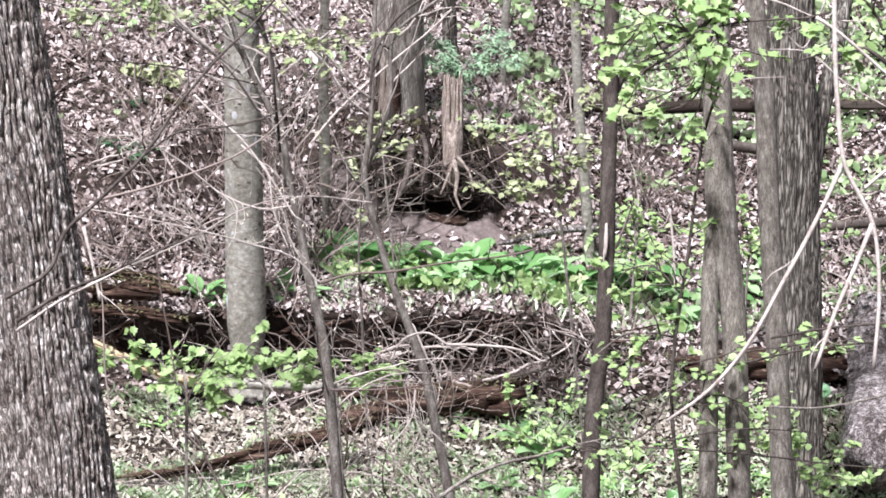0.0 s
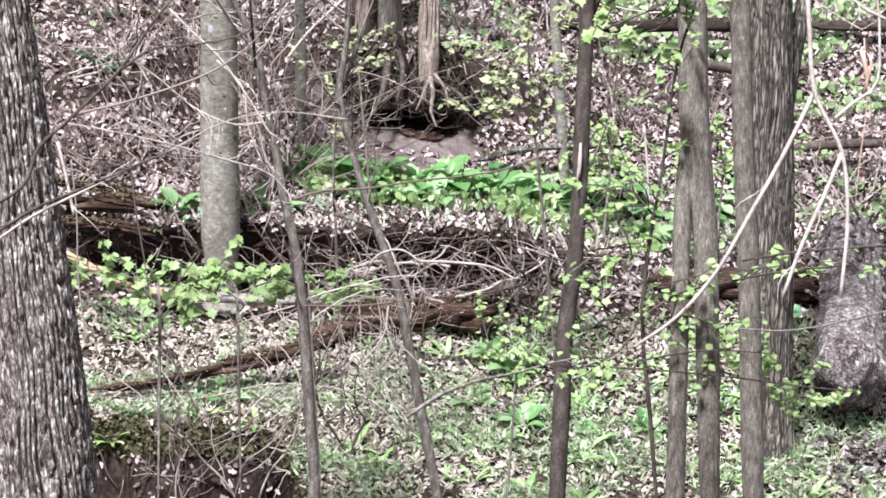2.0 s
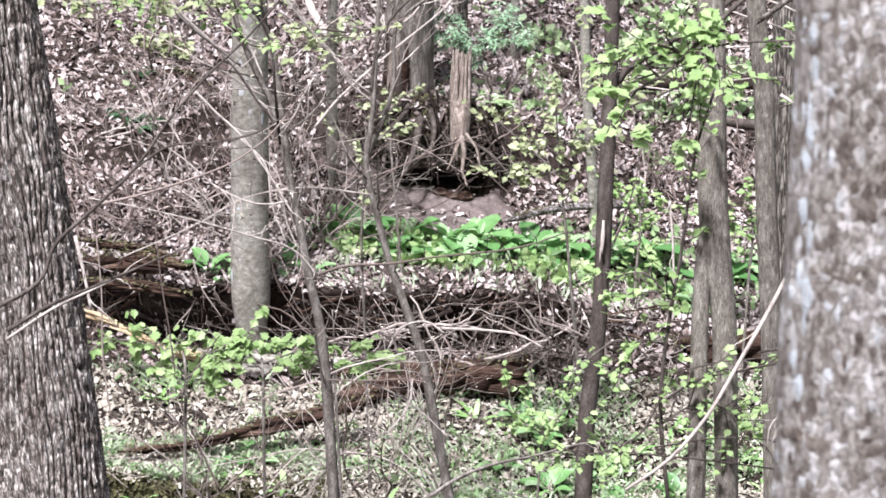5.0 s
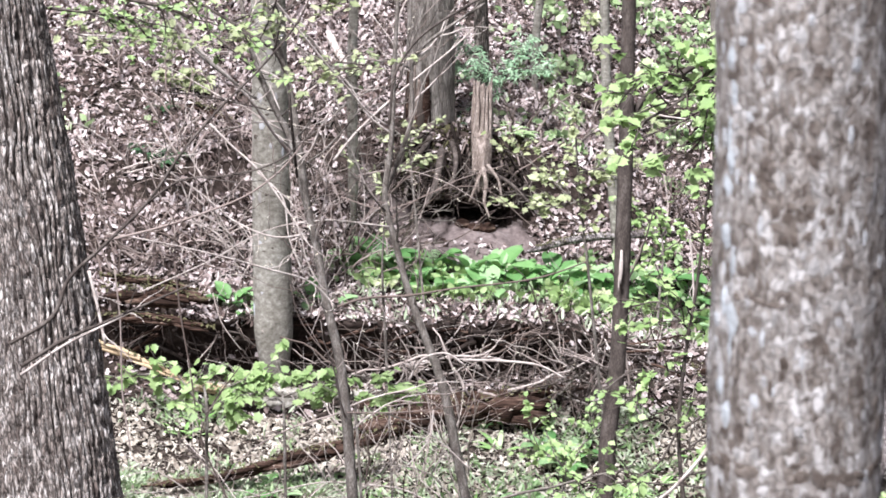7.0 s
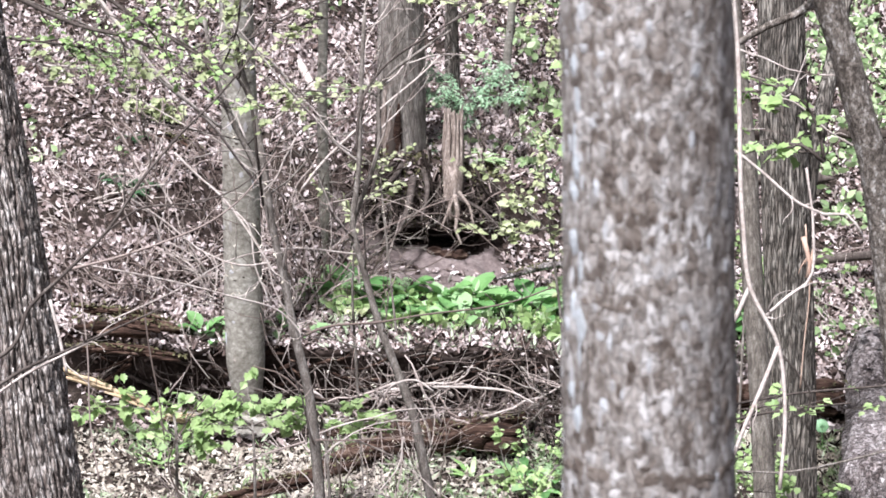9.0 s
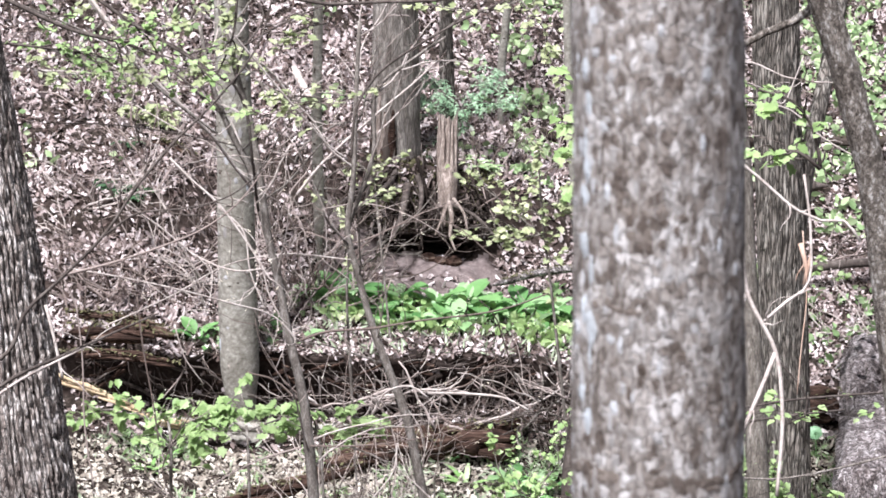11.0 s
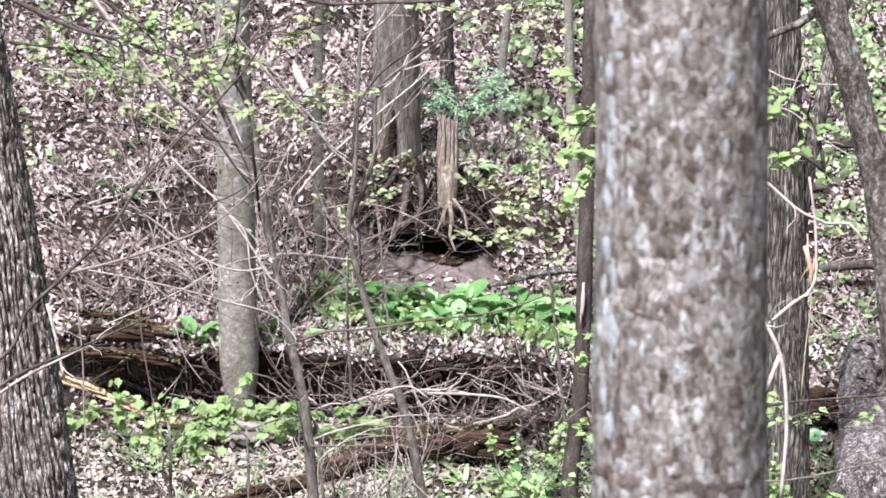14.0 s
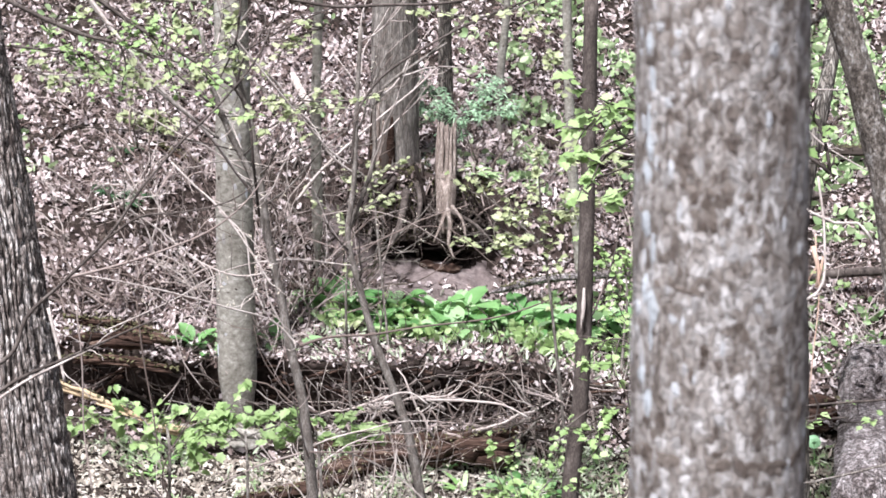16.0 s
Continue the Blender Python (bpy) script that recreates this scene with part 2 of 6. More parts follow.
# ---- mesh helpers ----
def mesh_object(name, verts, faces, mat, smooth=True):
    me = bpy.data.meshes.new(name)
    me.from_pydata([tuple(v) for v in verts], [], faces)
    if smooth:
        me.polygons.foreach_set("use_smooth", [True] * len(me.polygons))
    me.materials.append(mat)
    me.update()
    return new(name, me)


def part(name, geo, mat, parent, label="", kind="", smooth=True):
    ob = mesh_object(name, geo[0], geo[1], mat, smooth)
    ob.parent = parent
    return tagged(ob, label=label, kind=kind)


def thing(name, base, label, category, group="", kind=""):
    ob = new(name)
    ob.empty_display_size = 0.1
    ob.location = base
    bpy.context.view_layer.update()
    return tagged(ob, label, category, group, kind)


def local(geo, base):
    b = Vector(base)
    return [Vector(v) - b for v in geo[0]], geo[1]


def spline(points, step):
    """Even points along a smooth line through the given ones; the fourth number, if any, goes along as the radius."""
    p = [np.array(q, float) for q in points]
    p = [2 * p[0] - p[1]] + p + [2 * p[-1] - p[-2]]
    out = []
    for a, b, c, d in zip(p, p[1:], p[2:], p[3:]):
        la, lb, lc = (max(1e-6, np.linalg.norm((v - u)[:3])) for u, v in ((a, b), (b, c), (c, d)))
        ta = ((b - a) / la * lb + (c - b) / lb * la) / (la + lb) * lb
        tb = ((c - b) / lb * lc + (d - c) / lc * lb) / (lb + lc) * lb
        k = max(1, int(lb / step))
        for i in range(k):
            t = i / k
            out.append(b + ta * t + (3 * (c - b) - 2 * ta - tb) * t * t + (2 * (b - c) + ta + tb) * t ** 3)
    out.append(p[-2])
    return out


def tube(points, sides=8, shape=None):
    """A closed tube round points (x, y, z, radius). shape(angle, length, radius) gives the true radius."""
    verts, faces, run = [], [], 0.0
    side = None
    for i, q in enumerate(points):
        a, b = points[max(i - 1, 0)], points[min(i + 1, len(points) - 1)]
        way = Vector(b[:3]) - Vector(a[:3])
        if way.length < 1e-9:
            way = Vector((0, 0, 1))
        way.normalize()
        if side is None:
            side = Vector((1, 0, 0)) if abs(way.x) < 0.9 else Vector((0, 1, 0))
        side = (side - way * side.dot(way)).normalized()
        up = way.cross(side)
        if i:
            run += (Vector(q[:3]) - Vector(points[i - 1][:3])).length
        for k in range(sides):
            an = 2 * math.pi * k / sides
            r = shape(an, run, q[3]) if shape else q[3]
            verts.append(Vector(q[:3]) + side * (math.cos(an) * r) + up * (math.sin(an) * r))
    n = len(points)
    for i in range(n - 1):
        for k in range(sides):
            a, b = i * sides + k, i * sides + (k + 1) % sides
            faces.append((a, b, b + sides, a + sides))
    faces.append(tuple(range(sides - 1, -1, -1)))
    faces.append(tuple((n - 1) * sides + k for k in range(sides)))
    return verts, faces


def joined(geos):
    verts, faces = [], []
    for v, f in geos:
        o = len(verts)
        verts.extend(v)
        faces.extend(tuple(i + o for i in face) for face in f)
    return verts, faces


OVATE = [(0, 0), (0.26, 0.22), (0.32, 0.48), (0.18, 0.78), (0, 1), (-0.18, 0.78), (-0.32, 0.48), (-0.26, 0.22)]
MAPLE = [(0, 0), (0.24, -0.02), (0.23, 0.17), (0.46, 0.34), (0.33, 0.47), (0.33, 0.66), (0.16, 0.70), (0, 1.0), (-0.16, 0.70), (-0.33, 0.66), (-0.33, 0.47), (-0.46, 0.34), (-0.23, 0.17), (-0.24, -0.02)]


def leaf(at, way, up, size, outline=OVATE, fold=0.25, droop=0.2):
    """One folded leaf: two halves meeting at the midrib."""
    way = Vector(way).normalized()
    side = way.cross(Vector(up))
    if side.length < 1e-4:
        side = way.orthogonal()
    side.normalize()
    nor = side.cross(way)
    at = Vector(at)
    verts = []
    for x, y in outline:
        verts.append(at + side * (x * size) + way * (y * size) + nor * (abs(x) * fold * size - droop * size * y * y))
    half = len(outline) // 2
    return verts, [tuple(range(0, half + 1)), (0, *range(half, len(outline)))]


def unit(rng, flat=1.0):
    v = Vector((rng.gauss(0, 1), rng.gauss(0, 1), rng.gauss(0, flat)))
    return v.normalized() if v.length > 1e-6 else Vector((0, 0, 1))


# ---- the ground: one sheet, cut by profiles across the ravine ----
# Each profile runs away from the camera: (distance, height)
NEAR_SIDE = [(-150, 30), (-30, 9.5), (-3, 7.4), (0, 6.9), (4, 4.9), (10, 2.1), (15.6, -0.9), (19.4, -1.6), (20.5, -1.35)]
FAR_SIDE = [(40, 6.5), (60, 13), (120, 32), (400, 70)]
PROFILES = [
    (-3.0, [(21.05, -0.30), (21.8, -0.27), (22.9, 0.03), (23.6, 0.2), (23.42, 0.86), (23.8, 1.05), (24.1, 1.35), (24.35, 1.65), (24.7, 2.0), (26.4, 2.6), (27.6, 3.0)]),
    (-1.9, [(20.95, -0.35), (21.6, -0.32), (22.8, -0.10), (23.6, 0.0), (23.36, 0.70), (23.9, 0.85), (24.6, 1.05), (25.2, 1.55), (25.86, 2.1), (27.5, 2.5), (28.6, 2.8)]),
    (0.1, [(20.3, -0.60), (21.6, -0.36), (22.9, -0.02), (23.6, 0.06), (23.42, 0.70), (24.5, 0.71), (25.35, 0.78), (25.75, 1.25), (26.0, 1.85), (27.75, 1.97), (30.0, 2.5)]),
    (2.6, [(20.4, -0.80), (22.0, -0.65), (23.3, -0.15), (23.8, 0.02), (24.0, 0.20), (25.2, 0.32), (25.7, 0.65), (26.1, 0.75), (26.5, 0.85), (28.7, 1.55), (31.5, 2.2)]),
]


def smooth01(t):
    t = min(1.0, max(0.0, t))
    return t * t * (3 - 2 * t)


def den_amount(x):
    return smooth01((x + 1.2) / 0.35) * smooth01((0.62 - x) / 0.3)


LINES = {}


def profile(x):
    """The ground's line at x, worked out once for every two centimetres."""
    key = round(x * 50)
    if key not in LINES:
        LINES[key] = ground_line(key / 50)
    return LINES[key]


def ground_line(x):
    """Near side, ravine floor, cut bank, shelf, den face and hill."""
    k = 0
    while k < len(PROFILES) - 2 and x > PROFILES[k + 1][0]:
        k += 1
    (xa, pa), (xb, pb) = PROFILES[k], PROFILES[k + 1]
    w = smooth01((x - xa) / (xb - xa))
    mid = [(a[0] + (b[0] - a[0]) * w, a[1] + (b[1] - a[1]) * w) for a, b in zip(pa, pb)]
    wob = 0.18 * noise.noise((x * 0.9, 3.1, 0.0)) + 0.08 * noise.noise((x * 3.1, 7.7, 0.0))
    mid[3] = (mid[3][0] + wob * 0.5, mid[3][1])
    mid[4] = (mid[4][0] + wob, mid[4][1] + 0.4 * wob)
    d = den_amount(x)
    mouth = smooth01((x + 0.72) / 0.25) * smooth01((0.50 - x) / 0.22)
    mid[6] = (mid[6][0] + 0.12 * d, mid[6][1] + 0.16 * d + 0.04 * mouth)
    mid[7] = (mid[7][0] - 0.06 * d + 0.5 * mouth, mid[7][1] - 0.02 * d - 0.22 * mouth)
    mid[8] = (mid[8][0] - 0.30 * d, mid[8][1] - 0.58 * d)
    mid.insert(9, (mid[8][0] + 0.3 - 0.05 * d, mid[8][1] + 0.07 + 0.58 * d))
    far = [(max(b, mid[-1][0] + 6), c + 0.04 * min(abs(x), 60)) for b, c in FAR_SIDE]
    cut = smooth01((-0.75 - x) / 0.45)
    near = NEAR_SIDE[:-2] + [(17.0 + 2.6 * cut, -1.25 - 0.5 * cut), (18.0 + 2.65 * cut, -1.05 - 0.35 * cut)]
    mid[0] = (mid[0][0] - 1.3 * (1 - cut) + 0.12 * wob, mid[0][1] - 0.1 * (1 - cut))
    return near + mid + far


COUNTS = [4, 6, 4, 4, 8, 10, 8, 4, 14, 16, 20, 14, 12, 16, 18, 12, 12, 8, 30, 24, 40, 10, 12, 10]


def ground_point(x, seg, t, rough=True):
    p = profile(x)
    seg = min(seg, len(p) - 2)
    (ya, za), (yb, zb) = p[seg], p[seg + 1]
    y, z = ya + (yb - ya) * t, za + (zb - za) * t
    if rough:
        z += 0.05 * noise.noise((x * 1.7, y * 1.7, 0.5)) + 0.025 * noise.noise((x * 6, y * 6, z * 6))
        y += 0.03 * noise.noise((x * 5, z * 5, y * 5 + 9))
    return Vector((x, y, z))


def ground_height(x, y):
    p = profile(x)
    best = None
    for (ya, za), (yb, zb) in zip(p, p[1:]):
        if min(ya, yb) <= y <= max(ya, yb) and abs(yb - ya) > 1e-6:
            z = za + (zb - za) * (y - ya) / (yb - ya)
            best = z if best is None else max(best, z)
    z = best if best is not None else 0.0
    return z + 0.05 * noise.noise((x * 1.7, y * 1.7, 0.5)) + 0.025 * noise.noise((x * 6, y * 6, z * 6))


def on_ground(x, y):
    return Vector((x, y, ground_height(x, y)))


def build_ground():
    xs = [-400, -200, -100, -60, -35, -22, -15, -11, -8, -6.5]
    xs += [-5.5 + 0.055 * k for k in range(218)]
    xs += [6.8, 7.8, 9.5, 12, 16, 23, 36, 60, 100, 200, 400]
    rows = []
    for seg, c in enumerate(COUNTS):
        rows += [(seg, i / c) for i in range(c)]
    rows.append((len(COUNTS) - 1, 1.0))
    verts = [ground_point(x, s, t) for s, t in rows for x in xs]
    n = len(xs)
    faces = [(r * n + i, r * n + i + 1, (r + 1) * n + i + 1, (r + 1) * n + i) for r in range(len(rows) - 1) for i in range(n - 1)]
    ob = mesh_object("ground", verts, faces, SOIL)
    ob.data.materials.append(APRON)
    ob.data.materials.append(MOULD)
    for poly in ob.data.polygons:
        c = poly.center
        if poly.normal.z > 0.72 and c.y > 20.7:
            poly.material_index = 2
        if ((c.x + 0.15) / 1.05) ** 2 + ((c.y - 25.25) / 0.55) ** 2 < 1 + 0.4 * noise.noise((c.x * 4, c.y * 4, 1)):
            poly.material_index = 1
    return tagged(ob, "woodland ground of dark soil with a bare trodden earth apron", "ground", kind="structure")


ground = build_ground()


# ---- trees ----
def tree(name, line, mat, label, top=12.0, sides=14, shape=None, step=0.12, root=0.15, limbs=(), category="tree", seed=1, flare=1.25, down=True):
    """A trunk along line (x, y, z, radius) from low to high, carried down into the ground and up past the last point."""
    line = [np.array(q, float) for q in line]
    a, b = line[0], line[1]
    if down:
        slope = (b - a) / max(b[2] - a[2], 1e-3)
        z = ground_height(a[0], a[1])
        for _ in range(4):
            foot = a + slope * (z - 0.12 - a[2])
            z = ground_height(foot[0], foot[1])
        foot[3] = a[3] * flare + max(0.0, a[2] - z) * 0.004
        if a[2] - foot[2] > 0.25:
            knee = a + slope * max(z + root * 2 - a[2], foot[2] - a[2] + 0.1) if a[2] - z > root * 3 else None
            line = [foot] + ([np.array([*knee[:3], a[3] * 1.03])] if knee is not None else []) + line
        else:
            line = [foot] + line
    else:
        z, foot = a[2], a
    e, d = line[-1], line[-2]
    if top > e[2] + 0.3:
        way = (e - d)[:3] / max((e - d)[2], 1e-3)
        way = np.array([way[0] * 0.5, way[1] * 0.5, 1.0])
        rest = top - e[2]
        line.append(np.array([*(e[:3] + way * rest * 0.5), e[3] * 0.75]))
        line.append(np.array([*(e[:3] + way * rest), e[3] * 0.4]))
    base = Vector((foot[0], foot[1], z))
    ob = thing(name, base, label, category)
    part("trunk", local(tube(spline(line, step), sides, shape), base), mat, ob)
    for limb in limbs:
        part("limb", local(tube(spline(limb, 0.08), 8), base), mat, ob)
    return ob, base


def at_radius(points, r0, r1):
    n = len(points) - 1
    return [(*p, r0 + (r1 - r0) * i / n) for i, p in enumerate(points)]


def furrows(depth, count, tall, seed, sharp=0.38, breaks=0.7):
    """Wavy upright ridges round a trunk, parted by sharp cracks and broken crosswise here and there."""
    def shape(an, run, r):
        c, s = math.cos(an), math.sin(an)
        w = 1.5 * noise.noise((c * 2.4, s * 2.4, run * 0.6 / tall + seed)) + 0.45 * noise.noise((c * 6, s * 6, run * 1.5 / tall + seed))
        u = an * count / (2 * math.pi) + w
        edge = abs((u % 1.0) * 2 - 1)
        crack = max(0.0, (edge - 1 + sharp) / sharp)
        level = run / (tall * 0.75) + 0.618 * (math.floor(u) % count) + 0.5 * noise.noise((c * 5, s * 5, run * 4))
        split = max(0.0, (abs((level % 1.0) * 2 - 1) - 0.84) / 0.16) * breaks
        rough = 0.25 * noise.noise((c * 22, s * 22, run * 14 + seed)) * (1 - edge)
        return r - depth * (max(crack, split) * (0.75 + 0.5 * noise.noise((c * 3, s * 3, run * 2))) - rough)
    return shape


def lumps(depth, seed):
    def shape(an, run, r):
        c, s = math.cos(an), math.sin(an)
        return r * (1 + depth * noise.noise((c * 1.5, s * 1.5, run * 3 + seed)) + 0.5 * depth * noise.noise((c * 5, s * 5, run * 9 + seed)))
    return shape


def scabby(an, run, r):
    """Small scales, a few swellings and faint rings."""
    p = Vector((math.cos(an), math.sin(an), run * 8))
    v = 0.02 * noise.noise(p * 1.3) + 0.018 * noise.noise(Vector((p.x * 4, p.y * 4, p.z * 1.2)))
    v += 0.012 * noise.noise((p.x * 11, p.y * 11, run * 60))
    ring = noise.noise((2.0, 5.0, run * 3.2))
    return r * (1 + v + 0.02 * max(0.0, ring - 0.25)) + 0.0015 * noise.noise((p.x * 7, p.y * 7, run * 35))


# great furrowed tree beside the view
left_tree, _ = tree("furrowed_tree", [(*p, r) for p, r in zip([(-2.351, 14.140, 2.609), (-2.463, 14.299, 3.720), (-2.581, 14.451, 4.765), (-2.693, 14.574, 5.591)], (0.375, 0.345, 0.325, 0.31))],
     BARK_FURROW, "large tree with deeply furrowed grey-brown bark", sides=400, shape=furrows(0.06, 48, 0.36, 3, 0.55, 0.6), step=0.02, top=9)
beech, _ = tree("beech_tree", at_radius([(-1.897, 23.274, -0.044), (-1.908, 23.274, 0.719), (-1.906, 23.274, 1.753), (-1.891, 23.274, 2.872), (-1.889, 23.274, 3.854)], 0.205, 0.165),
     BARK_GREY, "smooth grey beech trunk standing at the stream bank", sides=28, shape=lumps(0.04, 5), step=0.06, top=12, flare=1.45)
near_tree, _ = tree("lichen_tree", [(*p, r) for p, r in zip([(0.578, 2.331, 7.960), (0.574, 2.331, 8.229), (0.567, 2.331, 8.489)], (0.085, 0.0825, 0.0795))],
     BARK_LICHEN, "slender tree with mottled lichen-grey bark", sides=96, shape=scabby, step=0.012, top=10)
tree("ridged_tree", at_radius([(3.228, 21.307, 0.295), (3.161, 21.307, 1.693), (3.093, 21.307, 2.735), (3.007, 21.307, 4.246)], 0.225, 0.205),
     BARK_BROWN, "tall tree with long vertical bark ridges", sides=210, shape=furrows(0.032, 28, 0.55, 8, 0.5, 0.5), step=0.03, top=10,
     limbs=[at_radius([(3.247, 21.372, 2.485), (3.322, 21.457, 3.106), (3.446, 21.547, 3.746), (3.555, 21.706, 4.266), (3.703, 21.908, 4.929)], 0.085, 0.06)])
slim_stem, _ = tree("slim_tree", at_radius([(2.537, 17.350, 1.270), (2.479, 17.496, 2.297), (2.388, 17.671, 3.505), (2.346, 17.774, 4.201), (2.259, 17.882, 4.929)], 0.085, 0.07),
     BARK_PLAIN, "slim brown-barked tree beside a larger trunk", sides=72, shape=furrows(0.0035, 15, 0.4, 4, 0.5, 0.4), step=0.04, top=11)
twin_tree, _ = tree("twin_stemmed_tree", [(1.854, 14.65, 2.68, 0.074), (1.827, 14.72, 3.224, 0.077), (1.801, 14.8, 3.645, 0.08), (1.757, 14.85, 3.925, 0.09), (1.717, 14.92, 4.307, 0.094), (1.697, 15.0, 4.755, 0.09), (1.683, 15.1, 5.241, 0.086), (1.662, 15.18, 5.636, 0.082)],
     BARK_PLAIN, "brown tree with two stems grown together", sides=80, shape=furrows(0.0045, 17, 0.4, 6, 0.5, 0.4), step=0.04, top=11)
tb = twin_tree.location
part("second_stem", local(tube(spline([(1.66, 14.40, 1.75, 0.062), (1.658, 14.62, 2.958, 0.058), (1.656, 14.7, 3.38, 0.056), (1.658, 14.78, 3.725, 0.054), (1.672, 14.86, 3.994, 0.05), (1.70, 14.93, 4.35, 0.03)], 0.05), 60, furrows(0.0035, 13, 0.4, 2, 0.5, 0.4)), tb), BARK_PLAIN, twin_tree)
den_tree, _ = tree("den_tree", at_radius([(-0.43, 26.358, 1.610), (-0.45, 26.358, 2.001), (-0.445, 26.358, 2.624), (-0.44, 26.358, 3.238)], 0.29, 0.25),
     BARK_DEN, "grey half-rotten tree with flaring roots above the den", sides=120, shape=furrows(0.014, 24, 0.5, 2, 0.5, 0.5), step=0.05, top=12, flare=1.6)
dr = random.Random(8)
for k in range(16):
    x, z = -0.70 + 0.016 * k + dr.gauss(0, 0.02), 1.92 + dr.uniform(0.0, 0.25)
    h, r0 = dr.uniform(0.25, 0.75) * (1.1 - 0.04 * k), dr.uniform(0.025, 0.05)
    y = 26.36 - 0.26 * math.sqrt(max(0.05, 1 - ((x + 0.44) / 0.3) ** 2))
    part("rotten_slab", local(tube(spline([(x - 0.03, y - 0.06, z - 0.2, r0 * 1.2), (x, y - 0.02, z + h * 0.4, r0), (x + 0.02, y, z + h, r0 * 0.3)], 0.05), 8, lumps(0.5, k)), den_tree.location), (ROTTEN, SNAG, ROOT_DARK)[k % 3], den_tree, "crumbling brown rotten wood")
young_trees = []
for line, r, mat in (
    ([(-1.207, 24.547, 0.842), (-1.182, 24.547, 1.860), (-1.182, 24.547, 3.028), (-1.157, 24.547, 3.600)], 0.06, BARK_GREY),
    ([(0.697, 27.858, 1.862), (0.705, 27.858, 2.550), (0.752, 27.858, 3.067)], 0.055, BARK_GREY),
    ([(0.118, 27.739, 1.660), (0.091, 27.739, 2.575), (0.085, 27.739, 3.091)], 0.095, BARK_BROWN),
    ([(1.593, 25.389, 0.200), (1.538, 25.389, 1.015), (1.421, 25.389, 2.360), (1.370, 25.389, 3.431)], 0.062, BARK_GREY),
):
    young, _ = tree("young_tree", at_radius(line, r, r * 0.8), mat, "thin bare young tree with grey-brown bark on the slope", sides=14, shape=lumps(0.06, r * 90), top=9)
    young_trees.append((young, spline(at_radius(line, r, r * 0.8), 0.02)))



# ---- growing things ----
def wander(rng, p, way, length, r0, r1, bend=0.25, steps=7, lift=0.0):
    """A crooked line (x, y, z, radius)."""
    p, way = Vector(p), Vector(way).normalized()
    out = [(*p, r0)]
    for i in range(steps):
        way = (way + unit(rng) * bend + Vector((0, 0, lift))).normalized()
        p = p + way * (length / steps)
        out.append((*p, r0 + (r1 - r0) * (i + 1) / steps))
    return out


def twigs_from(rng, line, count, length, r, bend=0.42, spread=0.9, lift=0.05, levels=1, start=0.2, flat=1.0):
    """Side twigs off a line, and twigs off those."""
    out = []
    for _ in range(count):
        i = rng.randint(int(start * (len(line) - 2)), len(line) - 2)
        a, b = Vector(line[i][:3]), Vector(line[i + 1][:3])
        t = rng.random()
        way = (b - a).normalized() + unit(rng) * spread
        way.z *= flat
        way.normalize()
        rr = min(r, line[i][3] * 0.8)
        tw = wander(rng, a.lerp(b, t), way, length * rng.uniform(0.5, 1.2), rr, rr * 0.35, bend, 6, lift)
        out.append(tw)
        if levels > 1:
            out += twigs_from(rng, tw, 3, length * 0.5, rr * 0.6, bend, spread, lift, levels - 1)
    return out


def foliage(rng, lines, count, size, outline=MAPLE, droop=0.35, along=0.35, jitter=0.05, hang=0.5):
    """Leaves set along the outer part of lines."""
    geos = []
    for _ in range(count):
        ln = rng.choice(lines)
        f = along + (1 - along) * rng.random()
        i = min(int(f * (len(ln) - 1)), len(ln) - 2)
        p = Vector(ln[i][:3]).lerp(Vector(ln[i + 1][:3]), rng.random()) + unit(rng) * jitter * rng.random()
        way = unit(rng, 0.25) + Vector((0, 0, -hang * rng.random() * 0.8))
        up = Vector((0, -0.35, 1)) + unit(rng) * 0.4
        geos.append(leaf(p, way, up, size * rng.uniform(0.55, 1.2), outline, rng.uniform(0.0, 0.35), droop * rng.random()))
    return joined(geos)


LEAF_SHAPES = {}


def single_leaves(rng, ob, base, lines, owners, count, size, mat, hang=0.5, along=0.35, jitter=0.04):
    """Leaves one by one, on a few shared shapes."""
    if mat.name not in LEAF_SHAPES:
        shapes = []
        for k in range(8):
            v, f = leaf((0, 0, 0), (0, 1, 0), (0, 0, 1), 1.0, MAPLE, 0.05 + 0.04 * k, 0.06 * (k % 5))
            me = bpy.data.meshes.new("leaf")
            me.from_pydata([tuple(q) for q in v], [], f)
            me.materials.append(mat)
            shapes.append(me)
        LEAF_SHAPES[mat.name] = shapes
    for _ in range(count):
        which = rng.randrange(len(lines))
        ln = lines[which]
        f = along + (1 - along) * rng.random()
        i = min(int(f * (len(ln) - 1)), len(ln) - 2)
        p = Vector(ln[i][:3]).lerp(Vector(ln[i + 1][:3]), rng.random()) + unit(rng) * jitter * rng.random()
        y = (unit(rng, 0.25) + Vector((0, 0, -hang * rng.random() * 0.8))).normalized()
        up = Vector((0, -0.35, 1)) + unit(rng) * 0.4
        x = y.cross(up).normalized()
        z = x.cross(y)
        o = new("leaf", rng.choice(LEAF_SHAPES[mat.name]))
        sc = size * rng.uniform(0.55, 1.2)
        o.parent = owners[which]
        o.matrix_basis = Matrix.Translation(p - Vector(base)) @ Matrix((x, y, z)).transposed().to_4x4() @ Matrix.Diagonal((sc, sc, sc, 1))


def fine(name, lines, mat, ob, base, sides=4):
    if lines:
        part(name, local(joined([tube(ln, sides) for ln in lines]), base), mat, ob, kind="stuff")


